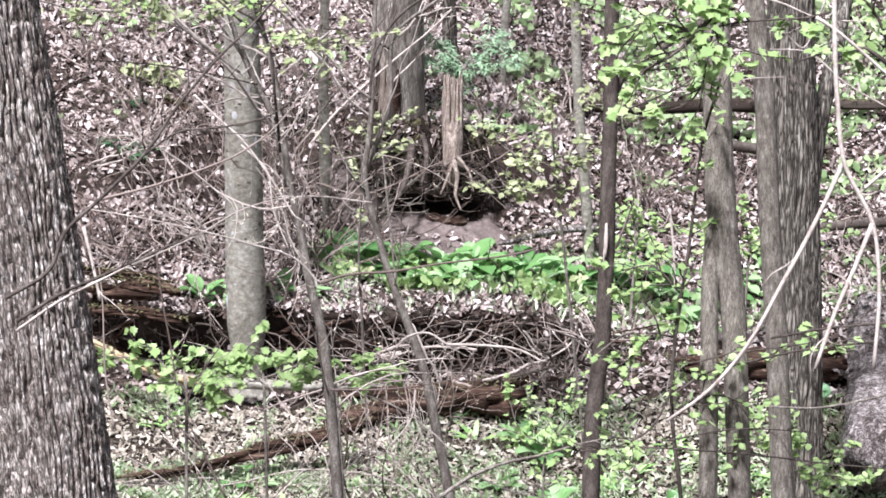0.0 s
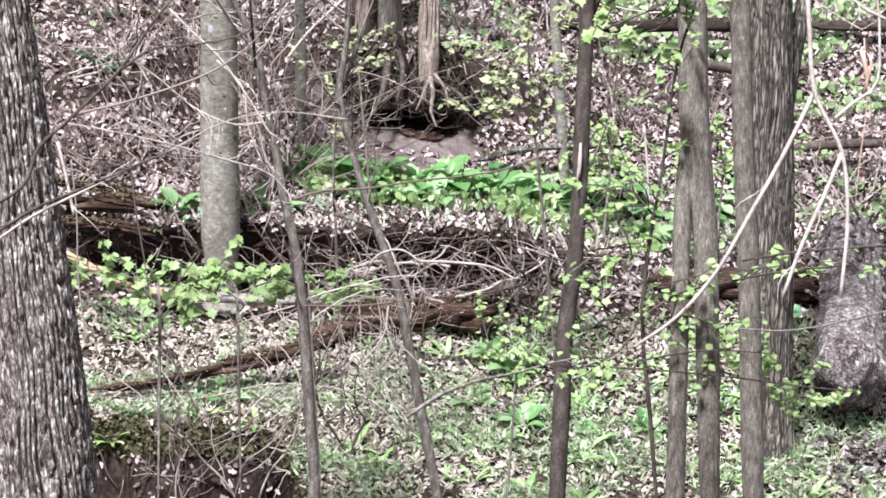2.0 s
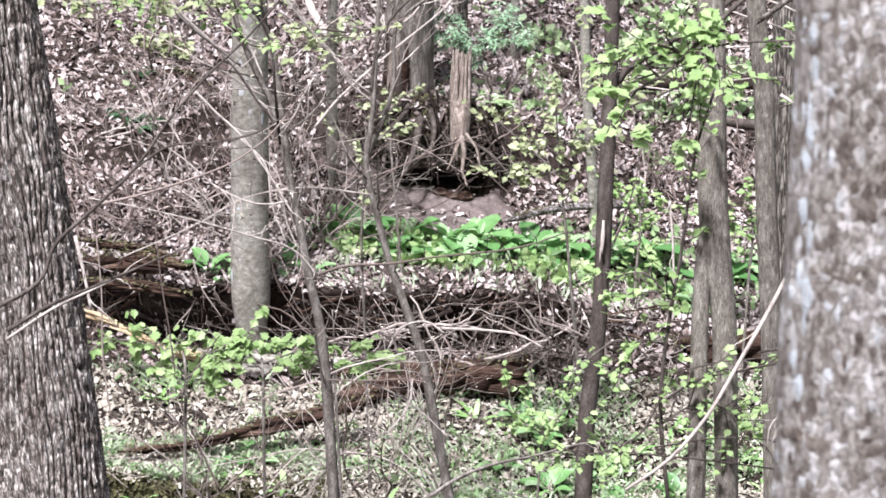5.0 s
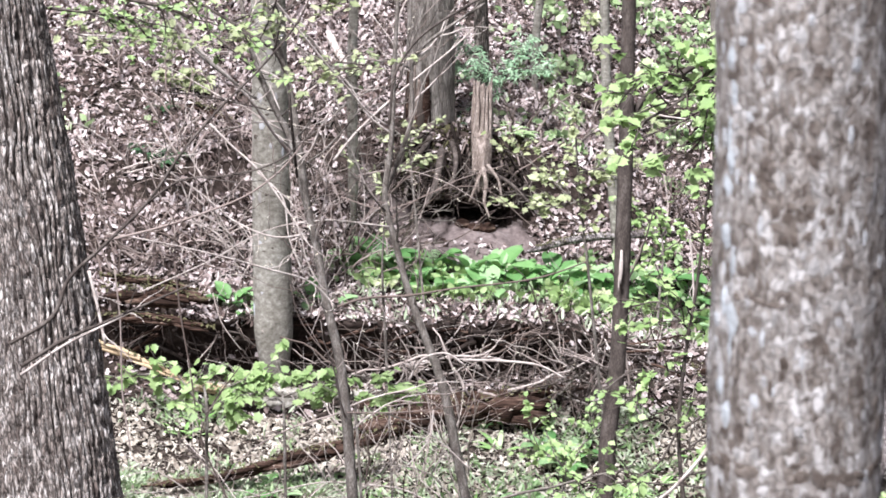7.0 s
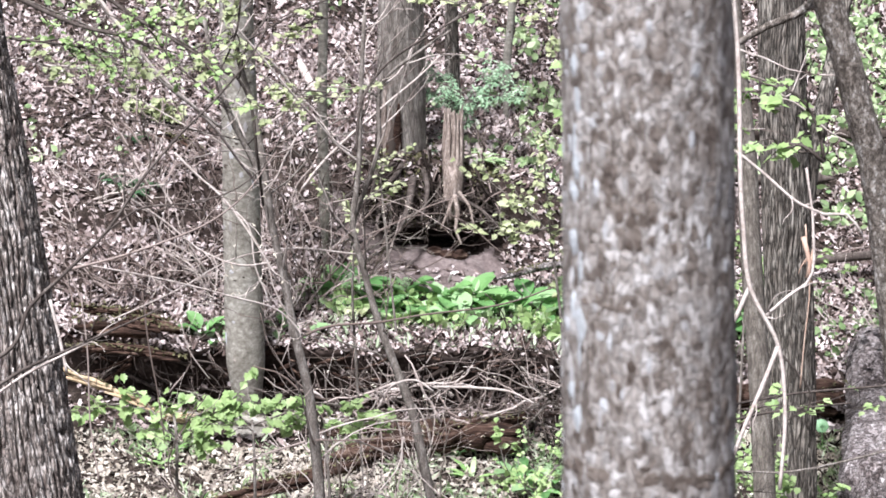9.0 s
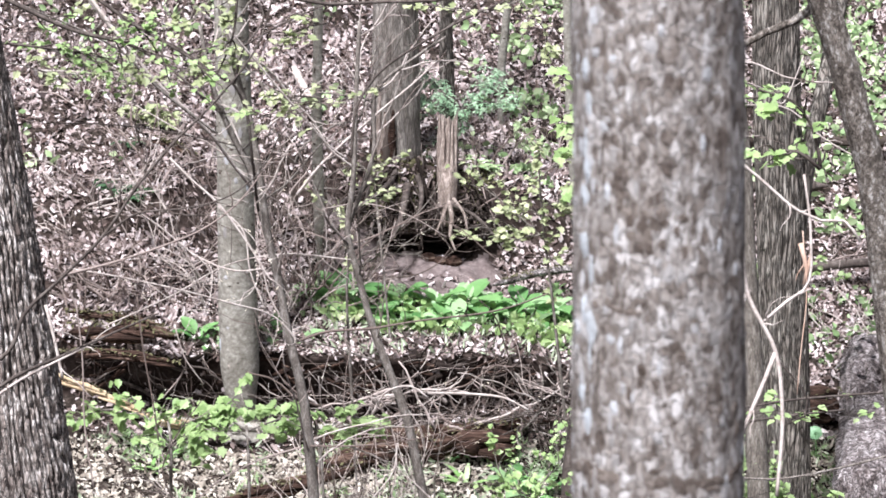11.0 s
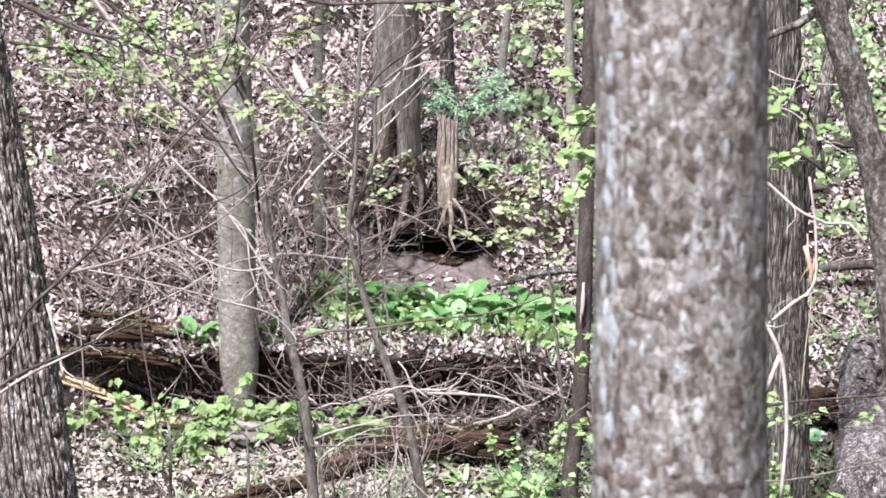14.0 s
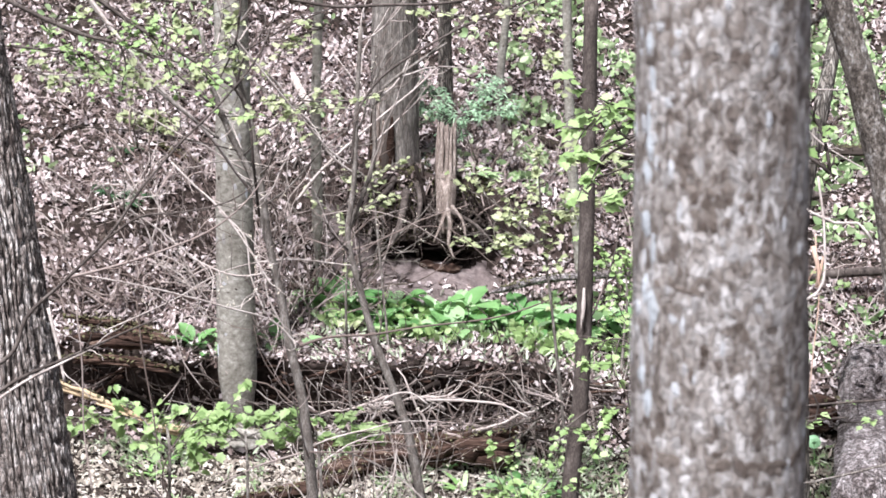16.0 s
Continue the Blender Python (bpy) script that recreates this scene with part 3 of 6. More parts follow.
def dress(ob, base, rng, lines, bark, leafmat, n_twigs, t_len, t_r, n_leaves, size, outline=MAPLE, levels=1, spread=0.9, lift=0.03, hang=0.5, droop=0.35, start=0.2, flat=1.0, arms=()):
    """Side twigs and leaves for the branches of a thing; arms are the parts that the lines belong to."""
    tw, owners = [], []
    for k, ln in enumerate(lines):
        tw += twigs_from(rng, [tuple(q) for q in spline(ln, 0.12)], n_twigs, t_len, t_r, spread=spread, lift=lift, levels=levels, start=start, flat=flat)
        owners += [arms[k] if arms else ob] * (len(tw) - len(owners))
    fine("twig_tangle", tw, bark, ob, base)
    if n_leaves and leafmat in (LEAF_LIME, LEAF_YELLOW):
        k = min(210, n_leaves)
        single_leaves(rng, ob, base, tw + [list(map(tuple, l)) for l in lines], owners + (list(arms) if arms else [ob] * len(lines)), k, size, LEAF_LIME_EACH if leafmat is LEAF_LIME else LEAF_YELLOW_EACH, hang)
        n_leaves -= k
    if n_leaves:
        part("foliage", local(foliage(rng, tw + [list(map(tuple, l)) for l in lines], n_leaves, size, outline, droop, hang=hang), base), leafmat, ob, kind="stuff")
    return tw


# ---- saplings ----
def sapling(name, lines, mat, label, sides=10, bare=9):
    """lines: the first is the main stem, carried down to the ground; the rest are branches."""
    ob, base = tree(name, lines[0], mat, label, sides=sides, shape=lumps(0.08, len(label)), top=0, category="sapling", flare=1.2)
    for ln in lines[1:]:
        part("branch", local(tube(spline(ln, 0.05), 6), base), mat, ob)
    rr = random.Random(len(label) * 7 + int(lines[0][0][0] * 10))
    for ln in lines:
        pts = [tuple(q) for q in spline(ln, 0.12)]
        for tw in twigs_from(rr, pts, bare, 1.1, 0.0085, 0.22, 1.0, 0.0, 1, 0.15):
            part("branch", local(tube(tw, 5), base), TWIG_PALE if rr.random() < 0.5 else mat, ob)
            fine("twig_tangle", twigs_from(rr, tw, 4, 0.45, 0.005, 0.3, 0.9, 0.0, 1), TWIG, ob, base)
    return ob, base


sapling("sapling", [at_radius([(-0.770, 17.269, 1.305), (-0.827, 17.384, 2.118), (-0.870, 17.438, 2.495), (-0.974, 17.504, 2.952), (-1.036, 17.558, 3.324), (-1.107, 17.606, 3.652), (-1.157, 17.620, 4.092), (-1.234, 17.689, 4.556), (-1.324, 17.737, 4.877), (-1.459, 17.820, 5.434)], 0.042, 0.016),
    at_radius([(-1.110, 17.649, 3.640), (-1.242, 17.794, 4.113), (-1.398, 17.792, 4.450), (-1.521, 17.887, 4.763), (-1.603, 18.007, 5.155)], 0.03, 0.015)], STEM, "thin grey sapling with a forked top")
sapling("sapling", [at_radius([(0.069, 18.846, 0.648), (-0.045, 18.926, 1.213), (-0.162, 19.005, 1.764), (-0.297, 19.058, 2.128), (-0.414, 19.104, 2.445), (-0.524, 19.163, 2.851), (-0.613, 19.215, 3.209), (-0.566, 19.274, 3.610), (-0.541, 19.359, 4.184), (-0.503, 19.464, 4.884)], 0.042, 0.016),
    at_radius([(-0.601, 19.315, 3.275), (-0.412, 19.472, 3.791), (-0.367, 19.630, 4.307), (-0.097, 19.695, 4.523), (0.173, 19.747, 4.695)], 0.02, 0.01)], STEM, "thin crooked grey sapling")
sapling("dark_sapling", [at_radius([(1.084, 16.987, 1.422), (1.099, 17.071, 2.014), (1.159, 17.153, 2.592), (1.184, 17.262, 3.347), (1.200, 17.389, 4.212), (1.204, 17.507, 5.004), (1.208, 17.578, 5.475)], 0.065, 0.05),
    at_radius([(1.208, 17.483, 4.126), (1.282, 17.474, 4.439), (1.595, 17.446, 4.692), (1.944, 17.417, 4.941), (2.183, 17.487, 5.170)], 0.03, 0.016)], STEM_DARK, "dark-barked sapling with a peeled pale scar", bare=3)


scar = bpy.data.objects["dark_sapling"]
sb = scar.location
for ln, r0 in (([(1.166, 17.133, 3.217), (1.171, 17.168, 3.333), (1.175, 17.203, 3.449)], 0.016), ([(1.155, 17.124, 3.157), (1.159, 17.160, 3.272)], 0.01), ([(1.188, 17.422, 4.100), (1.184, 17.464, 4.235), (1.188, 17.499, 4.351)], 0.012)):
    part("peeled_scar", local(tube(spline([(*q, r0 * (0.5 if i in (0, len(ln) - 1) else 1.0)) for i, q in enumerate(ln)], 0.04), 8, lumps(0.3, r0 * 500)), sb), TWIG_PALE, scar, "pale peeled scar")


# ---- bark pieces on the two nearest trunks ----
def patch(ob, name, pts, an, z, w, h, shape, rng, mat, proud, label=""):
    """A thin irregular patch that follows a trunk's skin."""
    base = ob.location
    foot, i = base.z - 0.12, 0
    while i < len(pts) - 2 and pts[i + 1][2] < z - h:
        i += 1
    v = []
    rings = ((0.0, 1.0), (0.55, 1.0), (1.0, 0.1))
    k = 12
    wig = [rng.uniform(0.65, 1.15) for _ in range(k)]
    for ring, lift in rings:
        for j in range(k):
            t = 2 * math.pi * j / k
            zz = z + h * ring * wig[j] * math.sin(t)
            m = min(range(max(0, i - 40), min(len(pts), i + 80)), key=lambda n: abs(pts[n][2] - zz))
            c = pts[m]
            a = an + (w / c[3]) * ring * wig[j] * math.cos(t)
            r = shape(a, zz - foot, c[3]) + proud * lift
            v.append(Vector((c[0] + math.cos(a) * r, c[1] + math.sin(a) * r, zz)))
    f = [(rg * k + j, rg * k + (j + 1) % k, rg * k + k + (j + 1) % k, rg * k + k + j) for rg in range(2) for j in range(k)]
    return part(name, local((v, f), base), mat, ob, label)


rng = random.Random(91)
near_line = spline([(*p, r) for p, r in zip([(0.578, 2.331, 7.960), (0.574, 2.331, 8.229), (0.567, 2.331, 8.489)], (0.085, 0.0825, 0.0795))], 0.006)
for _ in range(150):
    an = radians(rng.choice((rng.uniform(180, 240), rng.uniform(185, 355))))
    patch(near_tree, "lichen_patch", near_line, an, rng.uniform(7.85, 8.62), rng.uniform(0.0025, 0.007), rng.uniform(0.004, 0.011), scabby, rng, LICHEN, 0.0006)
for _ in range(60):
    an = radians(rng.uniform(190, 350))
    patch(near_tree, "bark_flake", near_line, an, rng.uniform(7.85, 8.62), rng.uniform(0.002, 0.005), rng.uniform(0.004, 0.010), scabby, rng, SCAR_SOFT, 0.0007, "brown curling bark flake")
for z, an in ((8.40, 208), (8.37, 214), (8.33, 207), (8.305, 214), (8.28, 209), (8.23, 204), (8.205, 211), (8.165, 208), (8.15, 215), (8.12, 214), (8.08, 206), (8.055, 212)):
    patch(near_tree, "lichen_patch", near_line, radians(an + rng.uniform(-3, 3)), z, rng.uniform(0.004, 0.009), rng.uniform(0.010, 0.022), scabby, rng, LICHEN_BLUE, 0.0007, "bluish white lichen crust")
# the eye-shaped scar, the crease below it and the dark ring at the swelling
for k in range(86):
    if k < 26:
        an, z, w, h = rng.gauss(262, 11), rng.gauss(8.262, 0.013), 0.005, 0.006
    elif k < 44:
        an, z, w, h = rng.uniform(218, 258), 8.176 + rng.gauss(0, 0.002), 0.006, 0.0025
    elif k < 52:
        an, z, w, h = rng.uniform(290, 330), rng.uniform(8.06, 8.12), 0.003, 0.008
    else:
        an, z, w, h = rng.uniform(190, 345), rng.gauss(8.008, 0.005) - 0.004, 0.008, 0.006
    patch(near_tree, "bark_scar", near_line, radians(an), z, w * rng.uniform(0.6, 1.2), h * rng.uniform(0.6, 1.3), scabby, rng, SCAR_SOFT, 0.0007, "dark rough bark scar")
for an, z, h in ((226, 8.325, 0.020), (228, 8.285, 0.026), (243, 8.335, 0.014), (222, 8.125, 0.026), (219, 8.07, 0.02), (236, 8.30, 0.012), (300, 8.33, 0.016), (318, 8.08, 0.02)):
    patch(near_tree, "bark_crack", near_line, radians(an), z, 0.0014, h, scabby, rng, SCAR, 0.0005, "thin dark upright bark crack")


beech_line = spline(at_radius([(-1.897, 23.274, -0.044), (-1.908, 23.274, 0.719), (-1.906, 23.274, 1.753), (-1.891, 23.274, 2.872), (-1.889, 23.274, 3.854)], 0.205, 0.165), 0.02)
for _ in range(34):
    patch(beech, "branch_scar", beech_line, radians(rng.uniform(195, 345)), rng.uniform(0.9, 4.2), rng.uniform(0.012, 0.035), rng.uniform(0.006, 0.014), lumps(0.04, 5), rng, SCAR, 0.003, "dark crescent scar on the smooth bark")
for _ in range(16):
    patch(beech, "lichen_patch", beech_line, radians(rng.uniform(190, 350)), rng.uniform(0.6, 4.2), rng.uniform(0.015, 0.05), rng.uniform(0.02, 0.07), lumps(0.04, 5), rng, LICHEN, 0.0025, "pale lichen blotch")
FURROW_LINE = [(-2.351, 14.140, 2.609, 0.375), (-2.463, 14.299, 3.720, 0.345), (-2.581, 14.451, 4.765, 0.325), (-2.693, 14.574, 5.591, 0.31)]
SLIM_LINE = at_radius([(2.537, 17.350, 1.270), (2.479, 17.496, 2.297), (2.388, 17.671, 3.505), (2.346, 17.774, 4.201), (2.259, 17.882, 4.929)], 0.085, 0.07)
for ob, ln, n, lo, hi, w, h, skin, mat in ((left_tree, FURROW_LINE, 170, 2.4, 5.9, 0.011, 0.05, furrows(0.03, 48, 0.36, 3, 0.55, 0.6), BARK_FURROW), (slim_stem, SLIM_LINE, 40, 1.5, 5.0, 0.006, 0.06, furrows(0.0035, 15, 0.4, 4, 0.5, 0.4), BARK_PLAIN)):
    line = spline(ln, 0.02)
    for _ in range(n):
        patch(ob, "bark_plate", line, radians(rng.uniform(200, 365)), rng.uniform(lo, hi), w * rng.uniform(0.6, 1.3), h * rng.uniform(0.5, 1.4), skin, rng, mat, w * 0.35, "flaking bark plate")
for ob, ln in young_trees:
    for _ in range(9):
        z = rng.uniform(ln[0][2], ln[-1][2] - 0.1)
        patch(ob, "bark_scar", ln, radians(rng.uniform(200, 340)), z, rng.uniform(0.008, 0.02), rng.uniform(0.008, 0.02), lambda an, run, r: r * 1.03, rng, SCAR, 0.003, "dark bark scar")


# ---- leaf litter, herbs and grass: scattered over the sheet ----
def scatter(rng, n, x0, x1, segs, keep=None):
    """Places and upward normals on the ground, even by area."""
    out = []
    lens = []
    p = profile(0.5 * (x0 + x1))
    for s in segs:
        lens.append(math.hypot(p[s + 1][0] - p[s][0], p[s + 1][1] - p[s][1]) if s != 20 else 4.5)
    while len(out) < n:
        x = rng.uniform(x0, x1)
        s = rng.choices(segs, lens)[0]
        t = rng.random() * (0.45 if s == 20 else 1.0)
        a = ground_point(x, s, t)
        if keep and not keep(a):
            continue
        b, c = ground_point(x + 0.04, s, t), ground_point(x, s, t + 0.02)
        nor = (b - a).cross(c - a)
        if nor.length < 1e-9:
            continue
        nor.normalize()
        if nor.z < 0:
            nor = -nor
        out.append((a, nor))
    return out


def leaf_cloud(name, spots, rng, mat, label, lo, hi, outline, tilt=0.5, curl=0.35, lift=0.012, category="leaves", upright=0.0):
    geos = []
    for p, nor in spots:
        up = (nor + unit(rng) * tilt).normalized()
        way = unit(rng)
        way = way - up * way.dot(up)
        if upright:
            way = way.normalized() + Vector((0, 0, upright * rng.uniform(0.5, 1.5)))
            up = Vector((rng.gauss(0, 1), rng.gauss(0, 1), 0.3))
        geos.append(leaf(p + nor * (lift * rng.uniform(0.3, 2.0)), way, up, rng.uniform(lo, hi), outline, rng.uniform(-curl, curl), rng.uniform(-curl, curl)))
    v, f = joined(geos)
    return tagged(mesh_object(name, v, f, mat), label, category, kind="stuff")


DRY = [(0, 0), (0.20, 0.10), (0.14, 0.28), (0.36, 0.45), (0.17, 0.62), (0.19, 0.86), (0, 1), (-0.24, 0.80), (-0.13, 0.6), (-0.31, 0.5), (-0.20, 0.22), (-0.12, 0.1)]
NARROW = [(0, 0), (0.12, 0.35), (0.09, 0.7), (0, 1), (-0.09, 0.7), (-0.12, 0.35)]
rng = random.Random(11)


def litter_keep(p):
    if -1.1 < p.x < 0.62 and 25.3 < p.y < 26.4 and p.z < 1.7:
        return False
    if ((p.x + 0.15) / 0.95) ** 2 + ((p.y - 25.3) / 0.45) ** 2 < 1:
        return rng.random() < 0.2
    if -2.0 < p.x < -0.75 and 24.3 < p.y < 26.3 and rng.random() < 0.25:
        return False
    clump = noise.noise((p.x * 1.1, p.y * 1.1, 4.0)) + 0.6 * noise.noise((p.x * 3.7, p.y * 3.7, p.z * 3.7))
    return rng.random() < 0.8 + 0.75 * clump


def bank_keep(p):
    if -1.15 < p.x < 0.65 and p.y > 25:
        return rng.random() < 0.05
    return p.y > 24 or rng.random() < (0.6 if p.y > 22 else 0.25)


leaf_cloud("leaf_litter", scatter(rng, 76000, -5.4, 6.4, [15, 17, 18, 19, 20], litter_keep), rng, LITTER, "dry tan and brown fallen leaves covering the slope", 0.045, 0.105, DRY, 0.95, 0.8)
leaf_cloud("leaf_litter", scatter(rng, 34000, -4.6, 5.4, [9, 10], litter_keep), rng, LITTER_FLOOR, "dry pale fallen leaves on the ravine floor", 0.03, 0.085, DRY, 0.8, 0.7)
leaf_cloud("leaf_litter", scatter(rng, 13000, -4.6, 5.4, [13, 14], litter_keep), rng, LITTER, "dry brown fallen leaves on the stream terrace", 0.04, 0.10, DRY, 0.9, 0.8)
leaf_cloud("leaf_litter", scatter(rng, 7500, -4.6, 5.4, [8, 11, 12, 15, 16], bank_keep), rng, LITTER, "sparse fallen leaves caught on the cut bank", 0.045, 0.1, DRY, 0.6)


def strewn(name, spots, rng, mat, label, lo, hi, r):
    geos = []
    for p, nor in spots:
        way = unit(rng)
        way = way - nor * way.dot(nor) + nor * rng.uniform(-0.1, 0.35)
        geos.append(tube(wander(rng, p + nor * 0.02, way, rng.uniform(lo, hi), r * rng.uniform(0.6, 1.4), r * 0.5, 0.3, 4), 4))
    v, f = joined(geos)
    return tagged(mesh_object(name, v, f, mat), label, "twigs", kind="stuff")


strewn("fallen_twigs", scatter(rng, 1500, -5.2, 5.6, [15, 17, 18, 19, 20], litter_keep), rng, TWIG_LOOSE, "thin dead twigs strewn over the leafy slope", 0.12, 0.5, 0.006)
strewn("fallen_twigs", scatter(rng, 900, -4.2, 4.6, [9, 10, 13, 14], litter_keep), rng, TWIG_LOOSE, "thin dead twigs strewn over the ravine floor", 0.1, 0.4, 0.005)


def herb_keep(p):
    right = smooth01((p.x + 1.0) / 3.0)
    low = smooth01((23.2 - p.y) / 1.2)
    n = noise.noise((p.x * 1.6, p.y * 1.6, 9.0)) + 0.5 * noise.noise((p.x * 4, p.y * 4, 2.0))
    return rng.random() < 0.06 + 0.2 * low + 0.2 * right + 1.15 * n


leaf_cloud("herbs", scatter(rng, 6000, -3.2, 4.6, [9, 10], herb_keep), rng, LEAF_GREEN, "low green spring herbs over the ravine floor", 0.05, 0.13, NARROW, 0.5, 0.3, 0.03, "herbs", 0.9)
leaf_cloud("herbs", scatter(rng, 7000, -3.4, 4.6, [9, 10], herb_keep), rng, LEAF_PALE, "pale grey-green herbs over the ravine floor", 0.05, 0.12, NARROW, 0.6, 0.3, 0.05, "herbs", 0.4)
leaf_cloud("herbs", scatter(rng, 1000, -1.5, 5.0, [13, 14], lambda p: p.y > 24.1 and noise.noise((p.x * 1.5, p.y * 2, 3)) > -0.25 and not (p.y > 24.85 and -1.2 < p.x < 0.95)), rng, LEAF_GREEN, "green seedlings on the stream terrace", 0.05, 0.12, OVATE, 0.6, 0.3, 0.05, "herbs", 0.5)
leaf_cloud("herbs", scatter(rng, 260, -1.2, 2.2, [13], lambda p: p.y < 24.4), rng, LEAF_PALE, "pale grass along the terrace edge", 0.06, 0.14, NARROW, 0.6, 0.3, 0.03, "herbs", 0.9)
leaf_cloud("herbs", scatter(rng, 520, -1.1, 2.4, [13, 14], lambda p: 24.0 < p.y < 24.75 and noise.noise((p.x * 2.2, p.y * 2.2, 8)) > -0.1), rng, LEAF_LIME, "yellow-green young leaves among the broad-leaved clumps", 0.06, 0.14, OVATE, 0.6, 0.3, 0.06, "herbs", 0.5)
leaf_cloud("moss", scatter(rng, 5200, -3.6, -0.9, [8, 9], lambda p: p.y < 21.15 and p.z > -0.62), rng, MOSS, "olive moss on the near bank's lip", 0.03, 0.07, OVATE, 0.6, 0.3, 0.012, "moss", 0.3)
leaf_cloud("moss", scatter(rng, 1500, -0.75, 0.6, [17, 18], lambda p: p.y < 26.5 and noise.noise((p.x * 3, p.y * 3, 1.0)) > -0.15), rng, MOSS, "dark olive moss on the mound over the den", 0.025, 0.06, OVATE, 0.6, 0.3, 0.012, "moss", 0.3)
leaf_cloud("herbs", scatter(rng, 6500, 0.8, 6.4, [18, 19, 20], lambda p: noise.noise((p.x * 0.9, p.y * 0.9, 5)) > -0.05), rng, LEAF_BLUE, "green herbs among leaves on the far slope", 0.06, 0.14, OVATE, 0.6, 0.3, 0.05, "herbs", 0.4)
leaf_cloud("herbs", scatter(rng, 500, -4.5, 0.8, [18, 19, 20], lambda p: noise.noise((p.x * 1.2, p.y * 1.2, 15)) > 0.22), rng, LEAF_BLUE, "scattered green herbs on the steep slope", 0.06, 0.13, OVATE, 0.6, 0.3, 0.05, "herbs", 0.4)


# ---- broad-leaved clumps on the terrace and floor ----
def cabbage(place, size, n, seed, mat=LEAF_CABBAGE, group="broad-leaved clumps", label="clump of broad bright green leaves on the stream terrace"):
    r = random.Random(seed)
    ob = thing("broadleaf_plant", place, label, "plant", group)
    for k in range(n):
        a = 2 * math.pi * (k + r.random() * 0.6) / n
        out = Vector((math.cos(a), math.sin(a), 0))
        s = size * r.uniform(0.45, 1.0)
        way = out * r.uniform(0.5, 1.3) + Vector((0, 0, r.uniform(0.4, 1.6)))
        stalk = Vector((0, 0, -0.03)) + out * 0.02
        mid = stalk + way.normalized() * s * 0.35
        verts, faces = [], []
        nor = Vector((0, 0, 1))
        side = way.cross(nor).normalized()
        rows = 6
        w0 = way.normalized()
        p = mid.copy()
        for i in range(rows + 1):
            t = i / rows
            w = (0.36 * math.sin(math.pi * min(1, t * 0.92 + 0.06)) ** 0.8) * s
            up = side.cross(w0).normalized()
            ruf = 0.03 * s * math.sin(7 * t + k)
            verts += [p - side * w + up * (0.10 * s + ruf), p - side * w * 0.5 + up * 0.03 * s, p, p + side * w * 0.5 + up * 0.03 * s, p + side * w + up * (0.10 * s - ruf)]
            w0 = (w0 + Vector((0, 0, -0.17)) + out * 0.05).normalized()
            p = p + w0 * (s / rows)
        for i in range(rows):
            for j in range(4):
                q = i * 5 + j
                faces.append((q, q + 1, q + 6, q + 5))
        v2, f2 = tube([(*stalk, 0.012), (*((stalk + mid) / 2), 0.01), (*mid, 0.008)], 5)
        part("leaf", joined([(verts, faces), (v2, f2)]), mat, ob)
    return ob


rng = random.Random(5)
for x, y, s in ((-1.15, 24.55, 0.30), (-0.95, 24.6, 0.34), (-0.75, 24.5, 0.30), (-0.55, 24.45, 0.26), (-0.3, 24.4, 0.28), (-0.1, 24.35, 0.34), (0.05, 24.5, 0.36), (0.22, 24.35, 0.32),
                (0.3, 24.75, 0.36), (0.45, 24.5, 0.30), (0.55, 24.85, 0.34), (0.75, 24.7, 0.32), (0.9, 24.95, 0.34), (1.05, 24.7, 0.28), (1.2, 25.0, 0.34), (1.4, 24.85, 0.30),
                (1.75, 25.2, 0.38), (1.95, 25.1, 0.34), (2.1, 25.35, 0.36), (2.3, 25.1, 0.28), (-0.4, 24.75, 0.3), (0.0, 24.75, 0.3), (1.6, 25.0, 0.28), (3.1, 25.3, 0.3), (2.9, 25.0, 0.3), (3.6, 25.6, 0.3)):
    cabbage(on_ground(x, y), s, rng.randint(8, 11), rng.random())
for x, y, s in ((-2.35, 23.55, 0.24), (-2.2, 23.5, 0.22), (-2.05, 23.75, 0.24), (-1.6, 23.75, 0.24), (-1.35, 23.7, 0.2), (2.55, 24.6, 0.26), (2.6, 24.4, 0.26)):
    cabbage(on_ground(x, y), s, 6, rng.random(), label="small clump of round green leaves at the bank's lip")
for x, y, s in ((0.3, 22.75, 0.26), (0.15, 22.6, 0.22), (0.75, 22.35, 0.26), (0.95, 22.2, 0.28), (1.1, 22.4, 0.24), (0.55, 21.6, 0.24), (1.3, 21.5, 0.24), (1.0, 21.3, 0.24), (-1.9, 21.6, 0.2), (-1.7, 21.45, 0.2), (-2.15, 21.35, 0.2), (2.2, 21.6, 0.26), (1.7, 21.3, 0.24)):
    cabbage(on_ground(x, y), s, 7, rng.random(), label="leafy green herb clump on the ravine floor", group="herb clumps")


